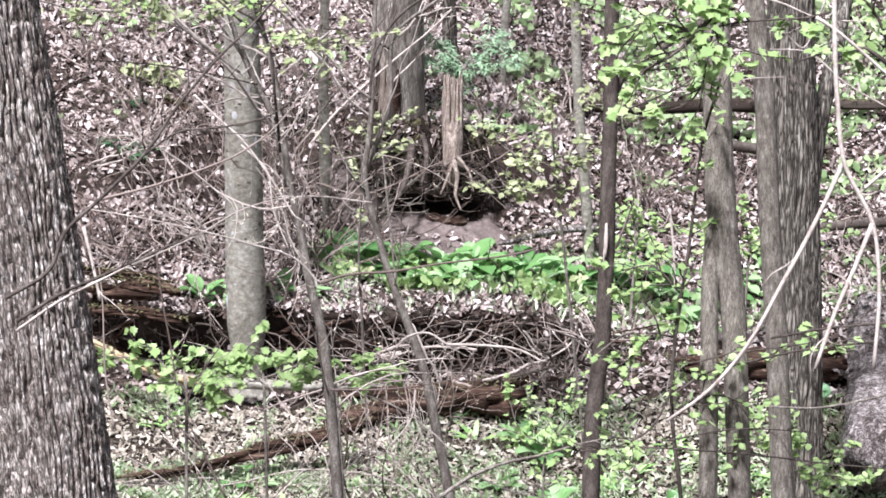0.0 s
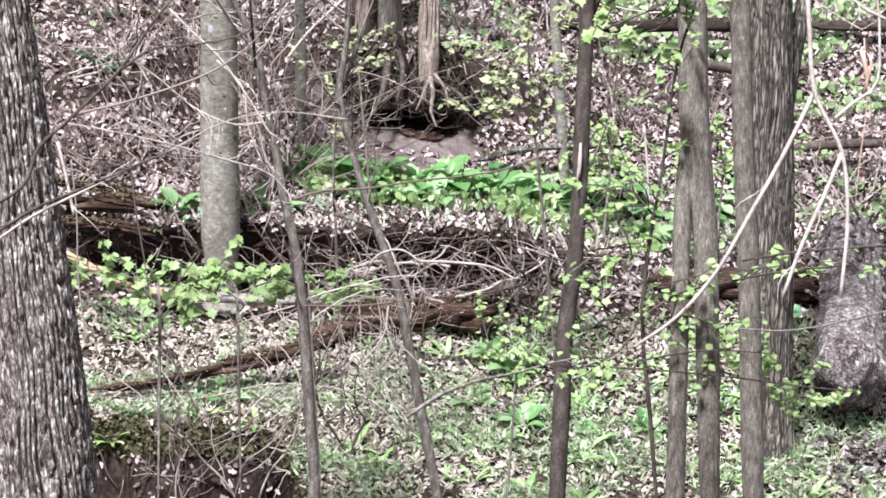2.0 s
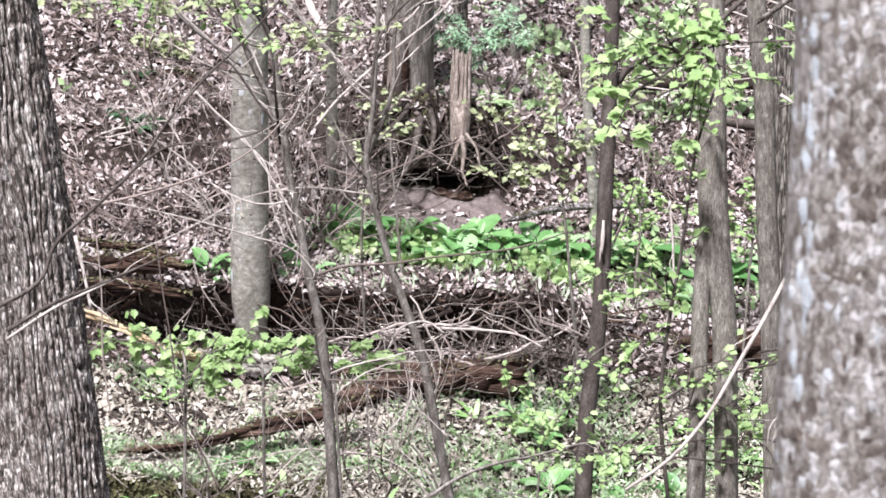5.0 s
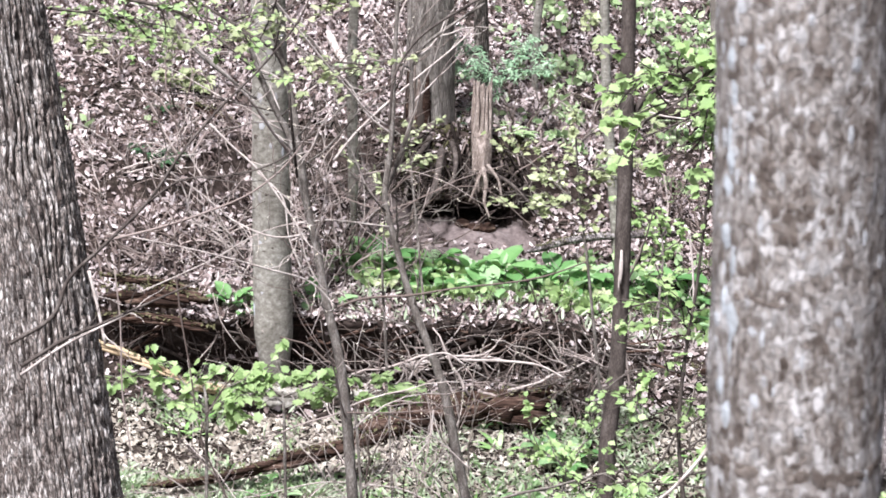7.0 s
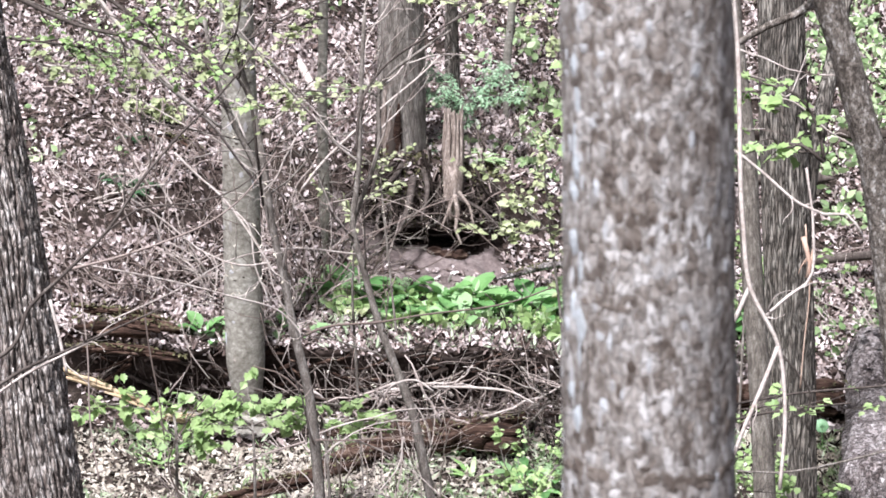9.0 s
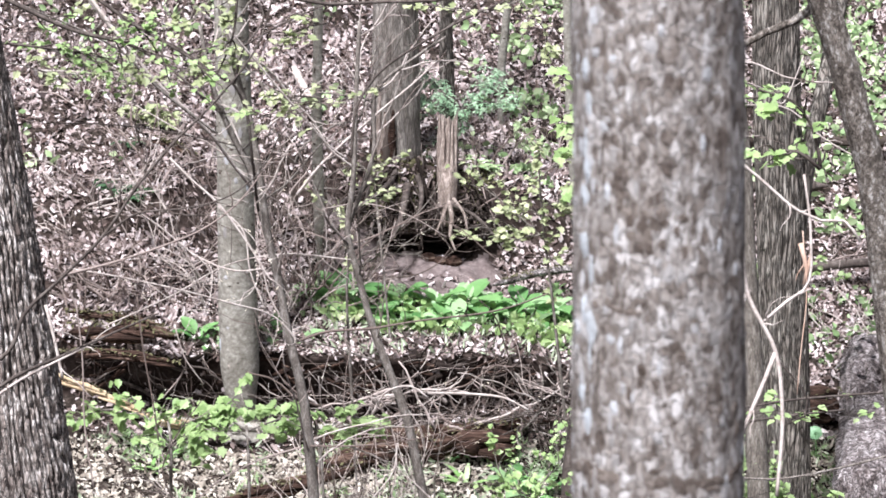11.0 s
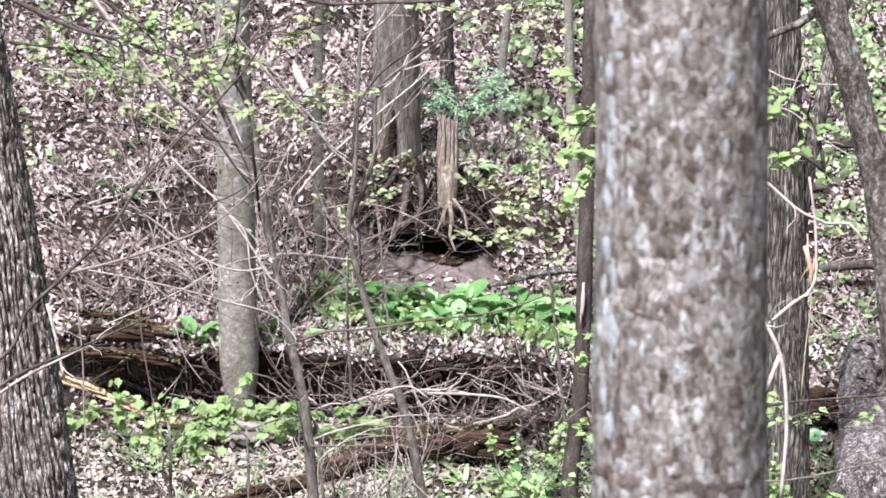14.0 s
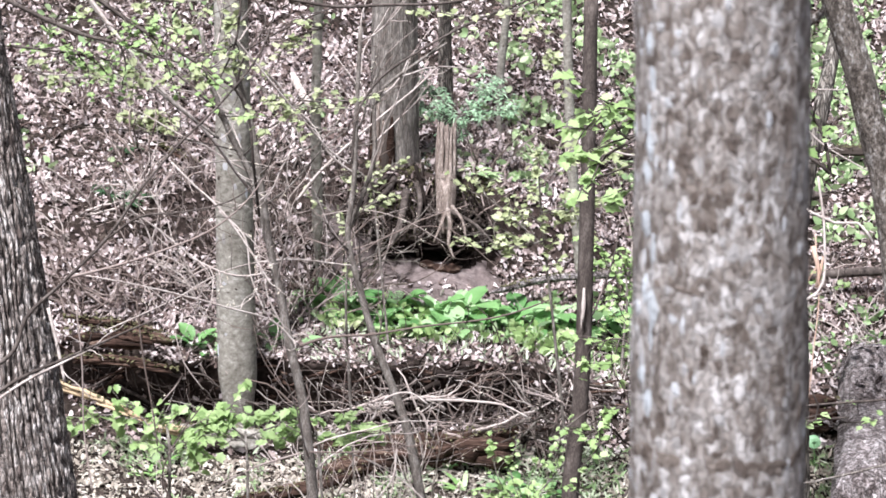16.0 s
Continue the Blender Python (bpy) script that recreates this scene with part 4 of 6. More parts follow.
def round_leaf(place, top, size):
    """One cupped round blade on a thin upright stalk."""
    ob = thing("round_leaf_plant", place, "single round pale green leaf on a stalk beside a log", "plant")
    head = Vector(top) - Vector(place)
    part("stalk", tube(spline([(0, 0, -0.03, 0.006), (0.01, 0, head.z * 0.5, 0.005), (*head, 0.004)], 0.03), 6), LEAF_CABBAGE, ob)
    side, up = Vector((1, 0, 0)), Vector((0, 0.55, 0.84))
    nor = side.cross(up)
    verts = [head]
    for ring in range(1, 5):
        for k in range(20):
            a, r = 2 * math.pi * k / 20, size * ring / 4 * (1 + 0.05 * math.sin(3 * k))
            verts.append(head + side * (math.cos(a) * r) + up * (math.sin(a) * r + size * 0.45) - nor * (0.25 * r * r / size))
    faces = [(0, 1 + k, 1 + (k + 1) % 20) for k in range(20)]
    faces += [(1 + g * 20 + k, 21 + g * 20 + k, 21 + g * 20 + (k + 1) % 20, 1 + g * 20 + (k + 1) % 20) for g in range(3) for k in range(20)]
    part("leaf", (verts, faces), LEAF_ROUND, ob)
    return ob


round_leaf(on_ground(3.743, 23.1), (3.743, 23.1, -0.015), 0.068)


def tuft(place, size, n, seed, mat):
    """Strap-leaved tuft of spring herbs."""
    r = random.Random(seed)
    ob = thing("herb_tuft", place, "tuft of pale green strap leaves on the ravine floor", "plant", "herb tufts")
    for k in range(n):
        a = r.random() * 2 * math.pi
        out = Vector((math.cos(a), math.sin(a), 0))
        s = size * r.uniform(0.6, 1.2)
        side = Vector((-out.y, out.x, 0))
        v, f = [], []
        p, w = Vector((0, 0, -0.02)) + out * 0.02, (out * r.uniform(0.2, 0.8) + Vector((0, 0, 1))).normalized()
        for i in range(6):
            half = 0.09 * s * math.sin(math.pi * (i + 0.6) / 6.2)
            v += [p - side * half, p + Vector((0, 0, -0.3 * half)), p + side * half]
            w = (w + Vector((0, 0, -0.22)) + out * 0.1).normalized()
            p = p + w * s / 5
        for i in range(5):
            f += [(i * 3, i * 3 + 1, i * 3 + 4, i * 3 + 3), (i * 3 + 1, i * 3 + 2, i * 3 + 5, i * 3 + 4)]
        part("leaf", (v, f), mat, ob)
    return ob


LEAF_TUFT = material("strap_leaf", [(0.16, 0.32, 0.09), (0.30, 0.47, 0.18), (0.50, 0.64, 0.36)], 8.0, 0.45, 0.1, obj=True, leaf=0.3)
rng = random.Random(77)
for k in range(150):
    x, y = rng.uniform(-2.9, 3.9), rng.uniform(18.6, 22.6)
    if y < 20.9 and x < -0.8:
        continue
    if noise.noise((x * 1.3, y * 1.3, 6.0)) < -0.1 + 0.12 * (1.0 - x) * 0.5:
        continue
    tuft(on_ground(x, y), rng.uniform(0.16, 0.28), rng.randint(7, 10), k, LEAF_TUFT)


# ---- dead wood ----
def log(name, line, mat, label, sides=22, depth=0.09, seed=1, moss=False):
    """A fallen trunk with a rough skin and ragged ends."""
    base = Vector(line[len(line) // 2][:3])
    base.z = ground_height(base.x, base.y)
    ob = thing(name, base, label, "log")
    part("trunk", local(tube(spline(line, 0.04), sides, lambda an, run, r: r * (1 + depth * noise.noise((math.cos(an) * 2.5, math.sin(an) * 2.5, run * 1.3 + seed)) + depth * 0.8 * noise.noise((math.cos(an) * 7, math.sin(an) * 7, run * 2.5 + seed)))), base), mat, ob)
    rr = random.Random(seed)
    for k in (0, -1):
        c, r = Vector(line[k][:3]), line[k][3]
        way = (c - Vector(line[1 if k == 0 else -2][:3])).normalized()
        part("broken_end", local(tube([(*(c - way * 0.06), r * 0.9), (*(c + way * 0.03), r * 0.8), (*(c + way * 0.1), r * 0.45), (*(c + way * 0.17), r * 0.08)], 14, lumps(0.7, seed + k)), base), mat, ob)
    if moss:
        g = []
        pts = spline(line, 0.03)
        for _ in range(420):
            q = rr.choice(pts)
            a = rr.gauss(math.pi / 2, 0.5)
            c = Vector(q[:3]) + Vector((0, math.cos(a), math.sin(a))) * q[3] * 1.02
            g.append(leaf(c, unit(rr, 0.5), (0, 0, 1), rr.uniform(0.015, 0.04), OVATE))
        part("moss", local(joined(g), base), MOSS, ob, "patches of green-brown moss", "stuff")
    return ob


def rotten(name, line, label, seed, strips=22, mat=None):
    """A crumbling log: long ragged slabs and splinters lying together."""
    rr = random.Random(seed)
    base = Vector(line[len(line) // 2][:3])
    base.z = ground_height(base.x, base.y)
    ob = thing(name, base, label, "log")
    pts = spline(line, 0.05)
    for k in range(strips):
        a = rr.randint(0, max(1, len(pts) - 8))
        b = min(len(pts) - 1, a + rr.randint(6, max(8, len(pts) // 2)))
        ang = rr.uniform(0, 2 * math.pi)
        off = rr.uniform(0.2, 0.95)
        ln = []
        for i in range(a, b + 1, 2):
            q = pts[i]
            w = ang + 0.5 * noise.noise((i * 0.15, k, seed))
            f = (i - a) / max(1, b - a)
            rad = q[3] * rr.uniform(0.2, 0.42) * (0.35 + math.sin(math.pi * min(0.95, f + 0.05)))
            ln.append((q[0] + 0.02 * rr.gauss(0, 1), q[1] + math.cos(w) * q[3] * off, q[2] + math.sin(w) * q[3] * off * 0.8, max(rad, 0.008)))
        if len(ln) > 2:
            part("slab", local(tube(ln, 7, lambda an, run, r: r * (1 + 0.5 * noise.noise((math.cos(an) * 2, math.sin(an) * 2, run * 4 + seed + k)))), base), mat or ROTTEN, ob)
    g = []
    for _ in range(160):
        q = rr.choice(pts)
        g.append(leaf(Vector(q[:3]) + Vector((0, rr.gauss(0, 0.5) * q[3], q[3] * rr.uniform(0.6, 1.0))), unit(rr, 0.5), (0, 0, 1), rr.uniform(0.02, 0.05), OVATE))
    part("moss", local(joined(g), base), MOSS, ob, "patches of olive moss", "stuff")
    return ob


def lying(points, r0, r1):
    """A log's line, set down on the ground where it would hang or sink."""
    n = len(points) - 1
    out = []
    for i, p in enumerate(points):
        r = r0 + (r1 - r0) * i / n
        out.append((p[0], p[1], max(p[2], ground_height(p[0], p[1]) + r * 0.55), r))
    return out


rotten("rotten_log", lying([(-1.16, 22.2, 0.0), (-0.66, 22.45, 0.02), (-0.2, 22.6, 0.03), (0.1, 22.68, 0.05), (0.45, 22.74, 0.07), (0.80, 22.8, 0.08)], 0.13, 0.22), "rotten brown log with splitting wood across the floor", 3, 40)
log("rotten_log", lying([(-0.99, 22.80, 0.07), (-0.23, 22.92, 0.09), (0.54, 23.03, 0.10), (0.98, 23.13, 0.11)], 0.05, 0.06), ROTTEN, "thin rotten pole lying along a log", seed=8, depth=0.14)
rotten("rotten_log", lying([(-2.971, 21.291, -0.192), (-2.337, 21.411, -0.141), (-1.724, 21.552, -0.020), (-1.158, 21.683, 0.068), (-0.638, 21.818, 0.167)], 0.06, 0.09), "crumbling reddish-brown log sunk in leaves", 5, 30)
rotten("red_log", lying([(2.248, 23.633, -0.045), (2.812, 23.654, 0.025), (3.476, 23.576, 0.112), (4.038, 23.584, 0.139)], 0.13, 0.18), "reddish rotten log behind the ridged tree", 6, 30)
log("grey_log", lying([(4.45, 24.3, 0.1), (4.32, 23.4, 0.08), (4.17, 22.4, 0.0), (4.04, 21.6, -0.1)], 0.28, 0.34), LOG_GREY, "big fallen trunk with scaly grey bark", seed=7, depth=0.15, sides=72)
big = bpy.data.objects["grey_log"]
rng = random.Random(29)
for k in range(190):
    if k < 130:
        y, a = rng.uniform(21.6, 24.2), rng.uniform(0.15, 2.9)
        t = (24.3 - y) / 2.7
        x = 4.45 - 0.41 * t
        c = Vector((x, y, ground_height(x, y) + 0.17)) + Vector((math.cos(a), 0, math.sin(a))) * (0.285 + 0.06 * t)
        up = Vector((math.cos(a), 0, math.sin(a))) + unit(rng) * 0.4
    else:
        # shed flakes heaped at the broken end
        c = on_ground(4.05 + rng.gauss(0, 0.2), 21.0 + rng.gauss(0, 0.25)) + Vector((0, 0, rng.uniform(0.01, 0.12)))
        up = Vector((0, -0.4, 1)) + unit(rng) * 0.6
    g = leaf(c, unit(rng, 0.6), up, rng.uniform(0.06, 0.17), DRY, 0.2, -0.25)
    part("bark_flake", local(g, big.location), LOG_GREY, big)
log("fallen_pole", lying([(0.672, 28.2, 1.87), (1.153, 28.0, 1.77), (1.73, 27.9, 1.70), (2.35, 27.84, 1.68), (2.69, 27.8, 1.71), (3.52, 27.8, 1.73)], 0.05, 0.075), ROOT_DARK, "dark fallen pole lying across the far slope", seed=9, depth=0.22, moss=True)
log("fallen_pole", lying([(4.620, 28.223, 1.640), (5.142, 28.222, 1.640), (5.990, 28.212, 1.609)], 0.06, 0.06), ROOT_DARK, "dark fallen pole lying across the far slope", seed=10, depth=0.2, moss=True)
log("mossy_pole", lying([(0.694, 24.986, 0.962), (1.054, 25.205, 0.995), (1.659, 25.414, 0.995), (2.084, 25.513, 0.978)], 0.035, 0.05), LOG_GREY, "short mossy pole by the bare earth", seed=12, moss=True)
log("fallen_pole", lying([(2.949, 27.131, 1.485), (3.453, 27.109, 1.413), (4.209, 27.108, 1.413)], 0.06, 0.06), STEM_DARK, "dark fallen pole lying across the far slope", seed=13)
log("fallen_pole", lying([(3.968, 25.695, 0.892), (4.329, 25.707, 0.932), (4.932, 25.717, 0.967)], 0.05, 0.05), STEM_DARK, "dark fallen pole on the terrace", seed=14)
log("fallen_pole", lying([(-2.63, 22.90, 0.21), (-2.08, 22.92, 0.16), (-1.54, 22.95, 0.12), (-0.78, 23.02, 0.08), (0.21, 23.08, 0.03)], 0.06, 0.045), BARK_GREY, "grey-green barked pole lying behind the lime leaves", seed=31, depth=0.15, moss=True)
rotten("broken_branch", lying([(-3.72, 22.65, 0.78), (-3.37, 22.62, 0.68), (-3.07, 22.58, 0.56), (-2.62, 22.6, 0.33), (-2.20, 22.75, 0.21)], 0.06, 0.04), "pale broken branch with fresh yellow wood", 15, 20, FRESH_WOOD)
log("broken_branch", lying([(-1.598, 27.623, 2.594), (-1.502, 27.384, 2.487), (-1.401, 27.154, 2.412)], 0.05, 0.04), TWIG_PALE, "short bleached branch on the slope", seed=16)
# Added dark branch that stands for the dark hollow under the bush
rotten("rotten_branch", lying([(-2.95, 25.62, 2.2), (-2.72, 25.56, 2.18), (-2.45, 25.52, 2.1)], 0.06, 0.04), "dark branch added to fill a dark hollow under the bush on the slope", 24, 12)
for ln, sd in (([(-3.577, 23.227, 1.013), (-3.070, 23.138, 1.064), (-2.459, 23.015, 1.006)], 21), ([(-3.602, 22.976, 0.876), (-3.153, 22.884, 0.918), (-2.439, 22.757, 0.846)], 22), ([(-3.591, 23.374, 1.151), (-3.040, 23.360, 1.109), (-2.644, 23.238, 1.050)], 23)):
    rotten("bank_log", lying(ln, 0.12 if sd == 21 else 0.06, 0.09 if sd == 21 else 0.045), "dark rotting branch lodged over the cut bank", sd, 16)


def fern(place, size, n, seed, mat=FERN, label="dark evergreen fern tuft on the leafy slope"):
    r = random.Random(seed)
    ob = thing("fern", place, label, "fern", "slope ferns")
    for k in range(n):
        a = 2 * math.pi * k / n + r.random()
        out = Vector((math.cos(a), math.sin(a), 0))
        ln = [Vector((0, 0, -0.02))]
        w = (out * 0.7 + Vector((0, 0, 0.9))).normalized()
        s = size * r.uniform(0.7, 1.2)
        for i in range(9):
            w = (w + Vector((0, 0, -0.16)) + out * 0.05).normalized()
            ln.append(ln[-1] + w * s / 9)
        g = [tube([(*q, 0.004) for q in ln], 4)]
        for i in range(1, 10):
            d = (ln[min(i + 1, 9)] - ln[i - 1]).normalized()
            side = d.cross(Vector((0, 0, 1))).normalized()
            wd = 0.22 * s * math.sin(math.pi * (i + 1) / 11)
            for sg in (-1, 1):
                g.append(leaf(ln[i], side * sg + d * 0.35, (0, 0, 1), wd, OVATE, 0.1, 0.15))
        part("frond", joined(g), mat, ob)
    return ob


for k, (px, py, sz, m) in enumerate(((-3.23, 25.6, 0.24, 0), (-3.26, 24.78, 0.28, 0), (-3.36, 24.98, 0.26, 0), (-3.15, 24.66, 0.26, 0), (-3.05, 24.8, 0.22, 0), (-3.3, 26.3, 0.2, 0), (0.42, 26.2, 0.26, 1), (0.55, 26.35, 0.26, 1), (0.3, 26.5, 0.22, 1), (0.75, 26.5, 0.24, 1), (-0.25, 26.5, 0.22, 0), (-0.1, 26.35, 0.2, 0), (-0.4, 26.7, 0.2, 1))):
    fern(on_ground(px, py), sz, 8, k, LEAF_BLUE if m else FERN, "blue-green fern tuft beside the snag" if m else "dark evergreen fern tuft on the leafy slope")


# ---- snag and roots over the den ----
def snag():
    line = [(*p, r) for p, r in zip([(0.109, 25.540, 1.405), (0.115, 25.601, 1.605), (0.121, 25.658, 1.793), (0.128, 25.863, 2.123), (0.128, 25.950, 2.409)], (0.05, 0.085, 0.10, 0.095, 0.07))]
    base = Vector(line[0][:3])
    ob = thing("broken_snag", base, "pale splintered stump snag standing over the den", "stump")
    part("trunk", local(tube(spline(line, 0.03), 26, lambda an, run, r: r * (1 + 0.35 * noise.noise((math.cos(an) * 3, math.sin(an) * 3, run * 0.9)) + 0.2 * noise.noise((math.cos(an) * 8, math.sin(an) * 8, run * 1.5)))), base), SNAG, ob)
    rr = random.Random(3)
    c = Vector(line[-1][:3])
    for k in range(22):
        a = 2 * math.pi * k / 22 + rr.uniform(-0.1, 0.1)
        d = Vector((math.cos(a), math.sin(a), 0))
        top = c + d * 0.09 + Vector((rr.gauss(0, 0.01), 0, rr.uniform(-0.16, 0.12)))
        low = Vector(line[1][:3]) + d * 0.085
        r0 = rr.uniform(0.016, 0.028)
        part("wood_strip", local(tube(spline([(*low, r0 * 0.7), (*low.lerp(top, 0.4), r0 * rr.uniform(0.8, 1.2)), (*low.lerp(top, 0.8), r0), (*top, r0 * 0.25)], 0.04), 6, lumps(0.25, k)), base), SNAG, ob)
    for _ in range(10):
        a = rr.random() * 6.28
        q = c + Vector((math.cos(a), math.sin(a), -0.05)) * 0.07
        part("splinter", local(tube([(*(q - Vector((0, 0, 0.1))), 0.03), (*(q + Vector((rr.gauss(0, 0.015), rr.gauss(0, 0.015), rr.uniform(0.02, 0.16)))), 0.004)], 5), base), SNAG, ob)
    for ln, r0 in (([(0.127, 25.522, 1.688), (0.162, 25.421, 1.531), (0.144, 25.321, 1.374), (0.202, 25.227, 1.235)], 0.028), ([(0.109, 25.513, 1.659), (0.049, 25.365, 1.516), (-0.016, 25.273, 1.388)], 0.022), ([(0.180, 25.530, 1.716), (0.286, 25.390, 1.600), (0.332, 25.282, 1.416)], 0.02)):
        part("root", local(tube(spline(at_radius(ln, r0, r0 * 0.4), 0.03), 8, lumps(0.2, r0 * 300)), base), SNAG, ob)
    return ob


snag()
rng = random.Random(17)
root_base = Vector((0.0, 25.9, 1.5))
roots = thing("root_mat", root_base, "tangled dark roots hanging over the den mouth", "roots")
for k in range(190):
    x = rng.uniform(-1.12, 0.62)
    a = Vector((x * 0.75, 25.95 + rng.uniform(-0.12, 0.2), 1.95 + rng.uniform(-0.35, 0.1) - 0.25 * abs(x)))
    b = Vector((x + rng.gauss(0, 0.1), 25.62 + rng.uniform(-0.1, 0.12), 1.45 + rng.uniform(-0.2, 0.12) - 0.1 * abs(x)))
    a, b = a + unit(rng) * 0.08, b + unit(rng) * 0.1
    e = b + Vector((rng.gauss(0, 0.28), rng.uniform(-0.08, 0.12), -rng.uniform(-0.2, 0.03) if -0.62 < b.x < 0.45 else -rng.uniform(-0.05, 0.3)))
    r0 = rng.choice((0.006, 0.008, 0.01, 0.014, 0.02))
    ln = [(*a, r0), (*(a.lerp(b, 0.5) + unit(rng) * 0.06), r0 * 0.9), (*b, r0 * 0.7), (*e, r0 * 0.3)]
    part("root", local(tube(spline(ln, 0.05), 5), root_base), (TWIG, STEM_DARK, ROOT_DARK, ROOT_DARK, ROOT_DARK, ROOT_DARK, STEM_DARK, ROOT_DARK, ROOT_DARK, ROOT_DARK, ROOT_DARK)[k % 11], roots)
for k in range(110):
    x = rng.uniform(-1.05, 0.6)
    p = Vector((x, 25.66 + rng.uniform(-0.1, 0.15), rng.uniform(1.42, 1.85)))
    r0 = rng.choice((0.005, 0.007, 0.009, 0.012))
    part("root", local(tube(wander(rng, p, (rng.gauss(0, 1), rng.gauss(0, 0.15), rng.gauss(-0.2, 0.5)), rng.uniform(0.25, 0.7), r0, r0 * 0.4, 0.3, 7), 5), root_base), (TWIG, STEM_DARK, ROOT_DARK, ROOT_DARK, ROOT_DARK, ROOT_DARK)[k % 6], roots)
for ln, r0 in (([(-0.285, 26.416, 2.049), (-0.491, 25.966, 1.943), (-0.782, 25.562, 1.819), (-1.125, 25.207, 1.681)], 0.035), ([(-0.387, 26.235, 1.969), (-0.544, 25.565, 1.830), (-0.832, 25.206, 1.681), (-1.054, 24.849, 1.538)], 0.035), ([(-0.221, 26.005, 1.902), (-0.158, 25.530, 1.716), (-0.216, 25.251, 1.486)], 0.035),
               ([(-0.467, 26.368, 2.061), (-0.680, 25.794, 1.894), (-0.747, 25.320, 1.711)], 0.04), ([(0.168, 25.513, 1.659), (0.404, 25.382, 1.572), (0.638, 25.216, 1.373)], 0.025), ([(-0.308, 25.671, 1.833), (-0.364, 25.286, 1.599), (-0.449, 25.024, 1.428)], 0.045)):
    part("large_root", local(tube(spline(at_radius(ln, r0, r0 * 0.4), 0.05), 10, lumps(0.12, r0 * 77)), root_base), STEM_DARK, roots)
# Plain lumps standing in for small brown shapes that resemble fox kits
for k in range(3):
    lump_place = on_ground(0.02 + 0.13 * k - 0.1, 25.58 - 0.04 * k)
    v, f = [], []
    for i in range(7):
        for j in range(10):
            th, ph = math.pi * i / 6, 2 * math.pi * j / 10
            q = Vector((math.sin(th) * math.cos(ph) * 0.09, math.sin(th) * math.sin(ph) * 0.07, math.cos(th) * 0.055))
            v.append(q * (1 + 0.3 * noise.noise(q * 14 + Vector((k, 0, 0)))))
    for i in range(6):
        for j in range(10):
            f.append((i * 10 + j, i * 10 + (j + 1) % 10, i * 10 + 10 + (j + 1) % 10, i * 10 + 10 + j))
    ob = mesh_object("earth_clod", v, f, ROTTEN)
    ob.location = lump_place + Vector((0, 0, 0.03))
    tagged(ob, "brown lump standing in for a small shape at the den mouth", "stone", "earth clods")


# ---- brush pile and bank roots ----
rng = random.Random(23)
pile_base = on_ground(0.1, 23.1)
pile = thing("brush_pile", pile_base, "tangle of dead brown sticks heaped under the bank", "brush")
for k in range(170):
    x = rng.uniform(-1.5, 1.8)
    y = rng.uniform(22.75, 23.45)
    g = ground_height(x, y)
    p = Vector((x, y, min(g, 0.1) + rng.uniform(0.0, 0.55)))
    way = Vector((rng.gauss(0, 1), rng.gauss(0, 0.25), rng.gauss(0, 0.45)))
    r0 = rng.choice((0.005, 0.006, 0.008, 0.011, 0.016))
    part("stick", local(tube(wander(rng, p, way, rng.uniform(0.3, 1.2), r0, r0 * 0.5, 0.34, 7), 5), pile_base), (TWIG, STEM_DARK, TWIG, STEM, ROOT_DARK, TWIG_PALE, STEM_DARK)[k % 7], pile)
hang = thing("bank_roots", on_ground(-1.0, 23.4), "thin roots dangling from the eroded bank", "roots")
hb = hang.location.copy()
for k in range(110):
    x = rng.uniform(-3.4, 1.9)
    p = ground_point(x, 12, rng.uniform(0.5, 1.0))
    way = Vector((rng.gauss(0, 0.5), -rng.uniform(0.1, 0.6), -1))
    r0 = rng.choice((0.004, 0.006, 0.009, 0.013))
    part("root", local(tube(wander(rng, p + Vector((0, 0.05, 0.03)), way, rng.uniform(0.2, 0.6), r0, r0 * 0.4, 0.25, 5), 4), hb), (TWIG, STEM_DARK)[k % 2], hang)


for k in range(90):
    x = rng.uniform(-3.3, 1.8)
    p = ground_point(x, 12, rng.uniform(0.25, 1.0)) + Vector((0, -0.03, 0))
    r0 = rng.choice((0.008, 0.012, 0.018, 0.028))
    way = Vector((rng.choice((-1, 1)), rng.gauss(0, 0.15), rng.gauss(-0.15, 0.25)))
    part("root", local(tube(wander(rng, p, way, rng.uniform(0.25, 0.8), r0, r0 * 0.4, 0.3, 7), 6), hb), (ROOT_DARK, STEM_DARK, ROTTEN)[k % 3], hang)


near = thing("near_bank_roots", on_ground(-2.2, 20.4), "dark roots hanging down the near stream bank", "roots")
nb = near.location.copy()
for k in range(80):
    x = rng.uniform(-3.7, -1.0)
    p = ground_point(x, 8, rng.uniform(0.35, 0.95)) + Vector((0, -0.02, 0.02))
    r0 = rng.choice((0.004, 0.006, 0.009, 0.014))
    way = Vector((rng.gauss(0, 0.35), -0.25, -1.0))
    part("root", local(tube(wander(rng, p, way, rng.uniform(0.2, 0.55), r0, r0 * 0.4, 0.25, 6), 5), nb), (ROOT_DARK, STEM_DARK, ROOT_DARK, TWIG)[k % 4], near)


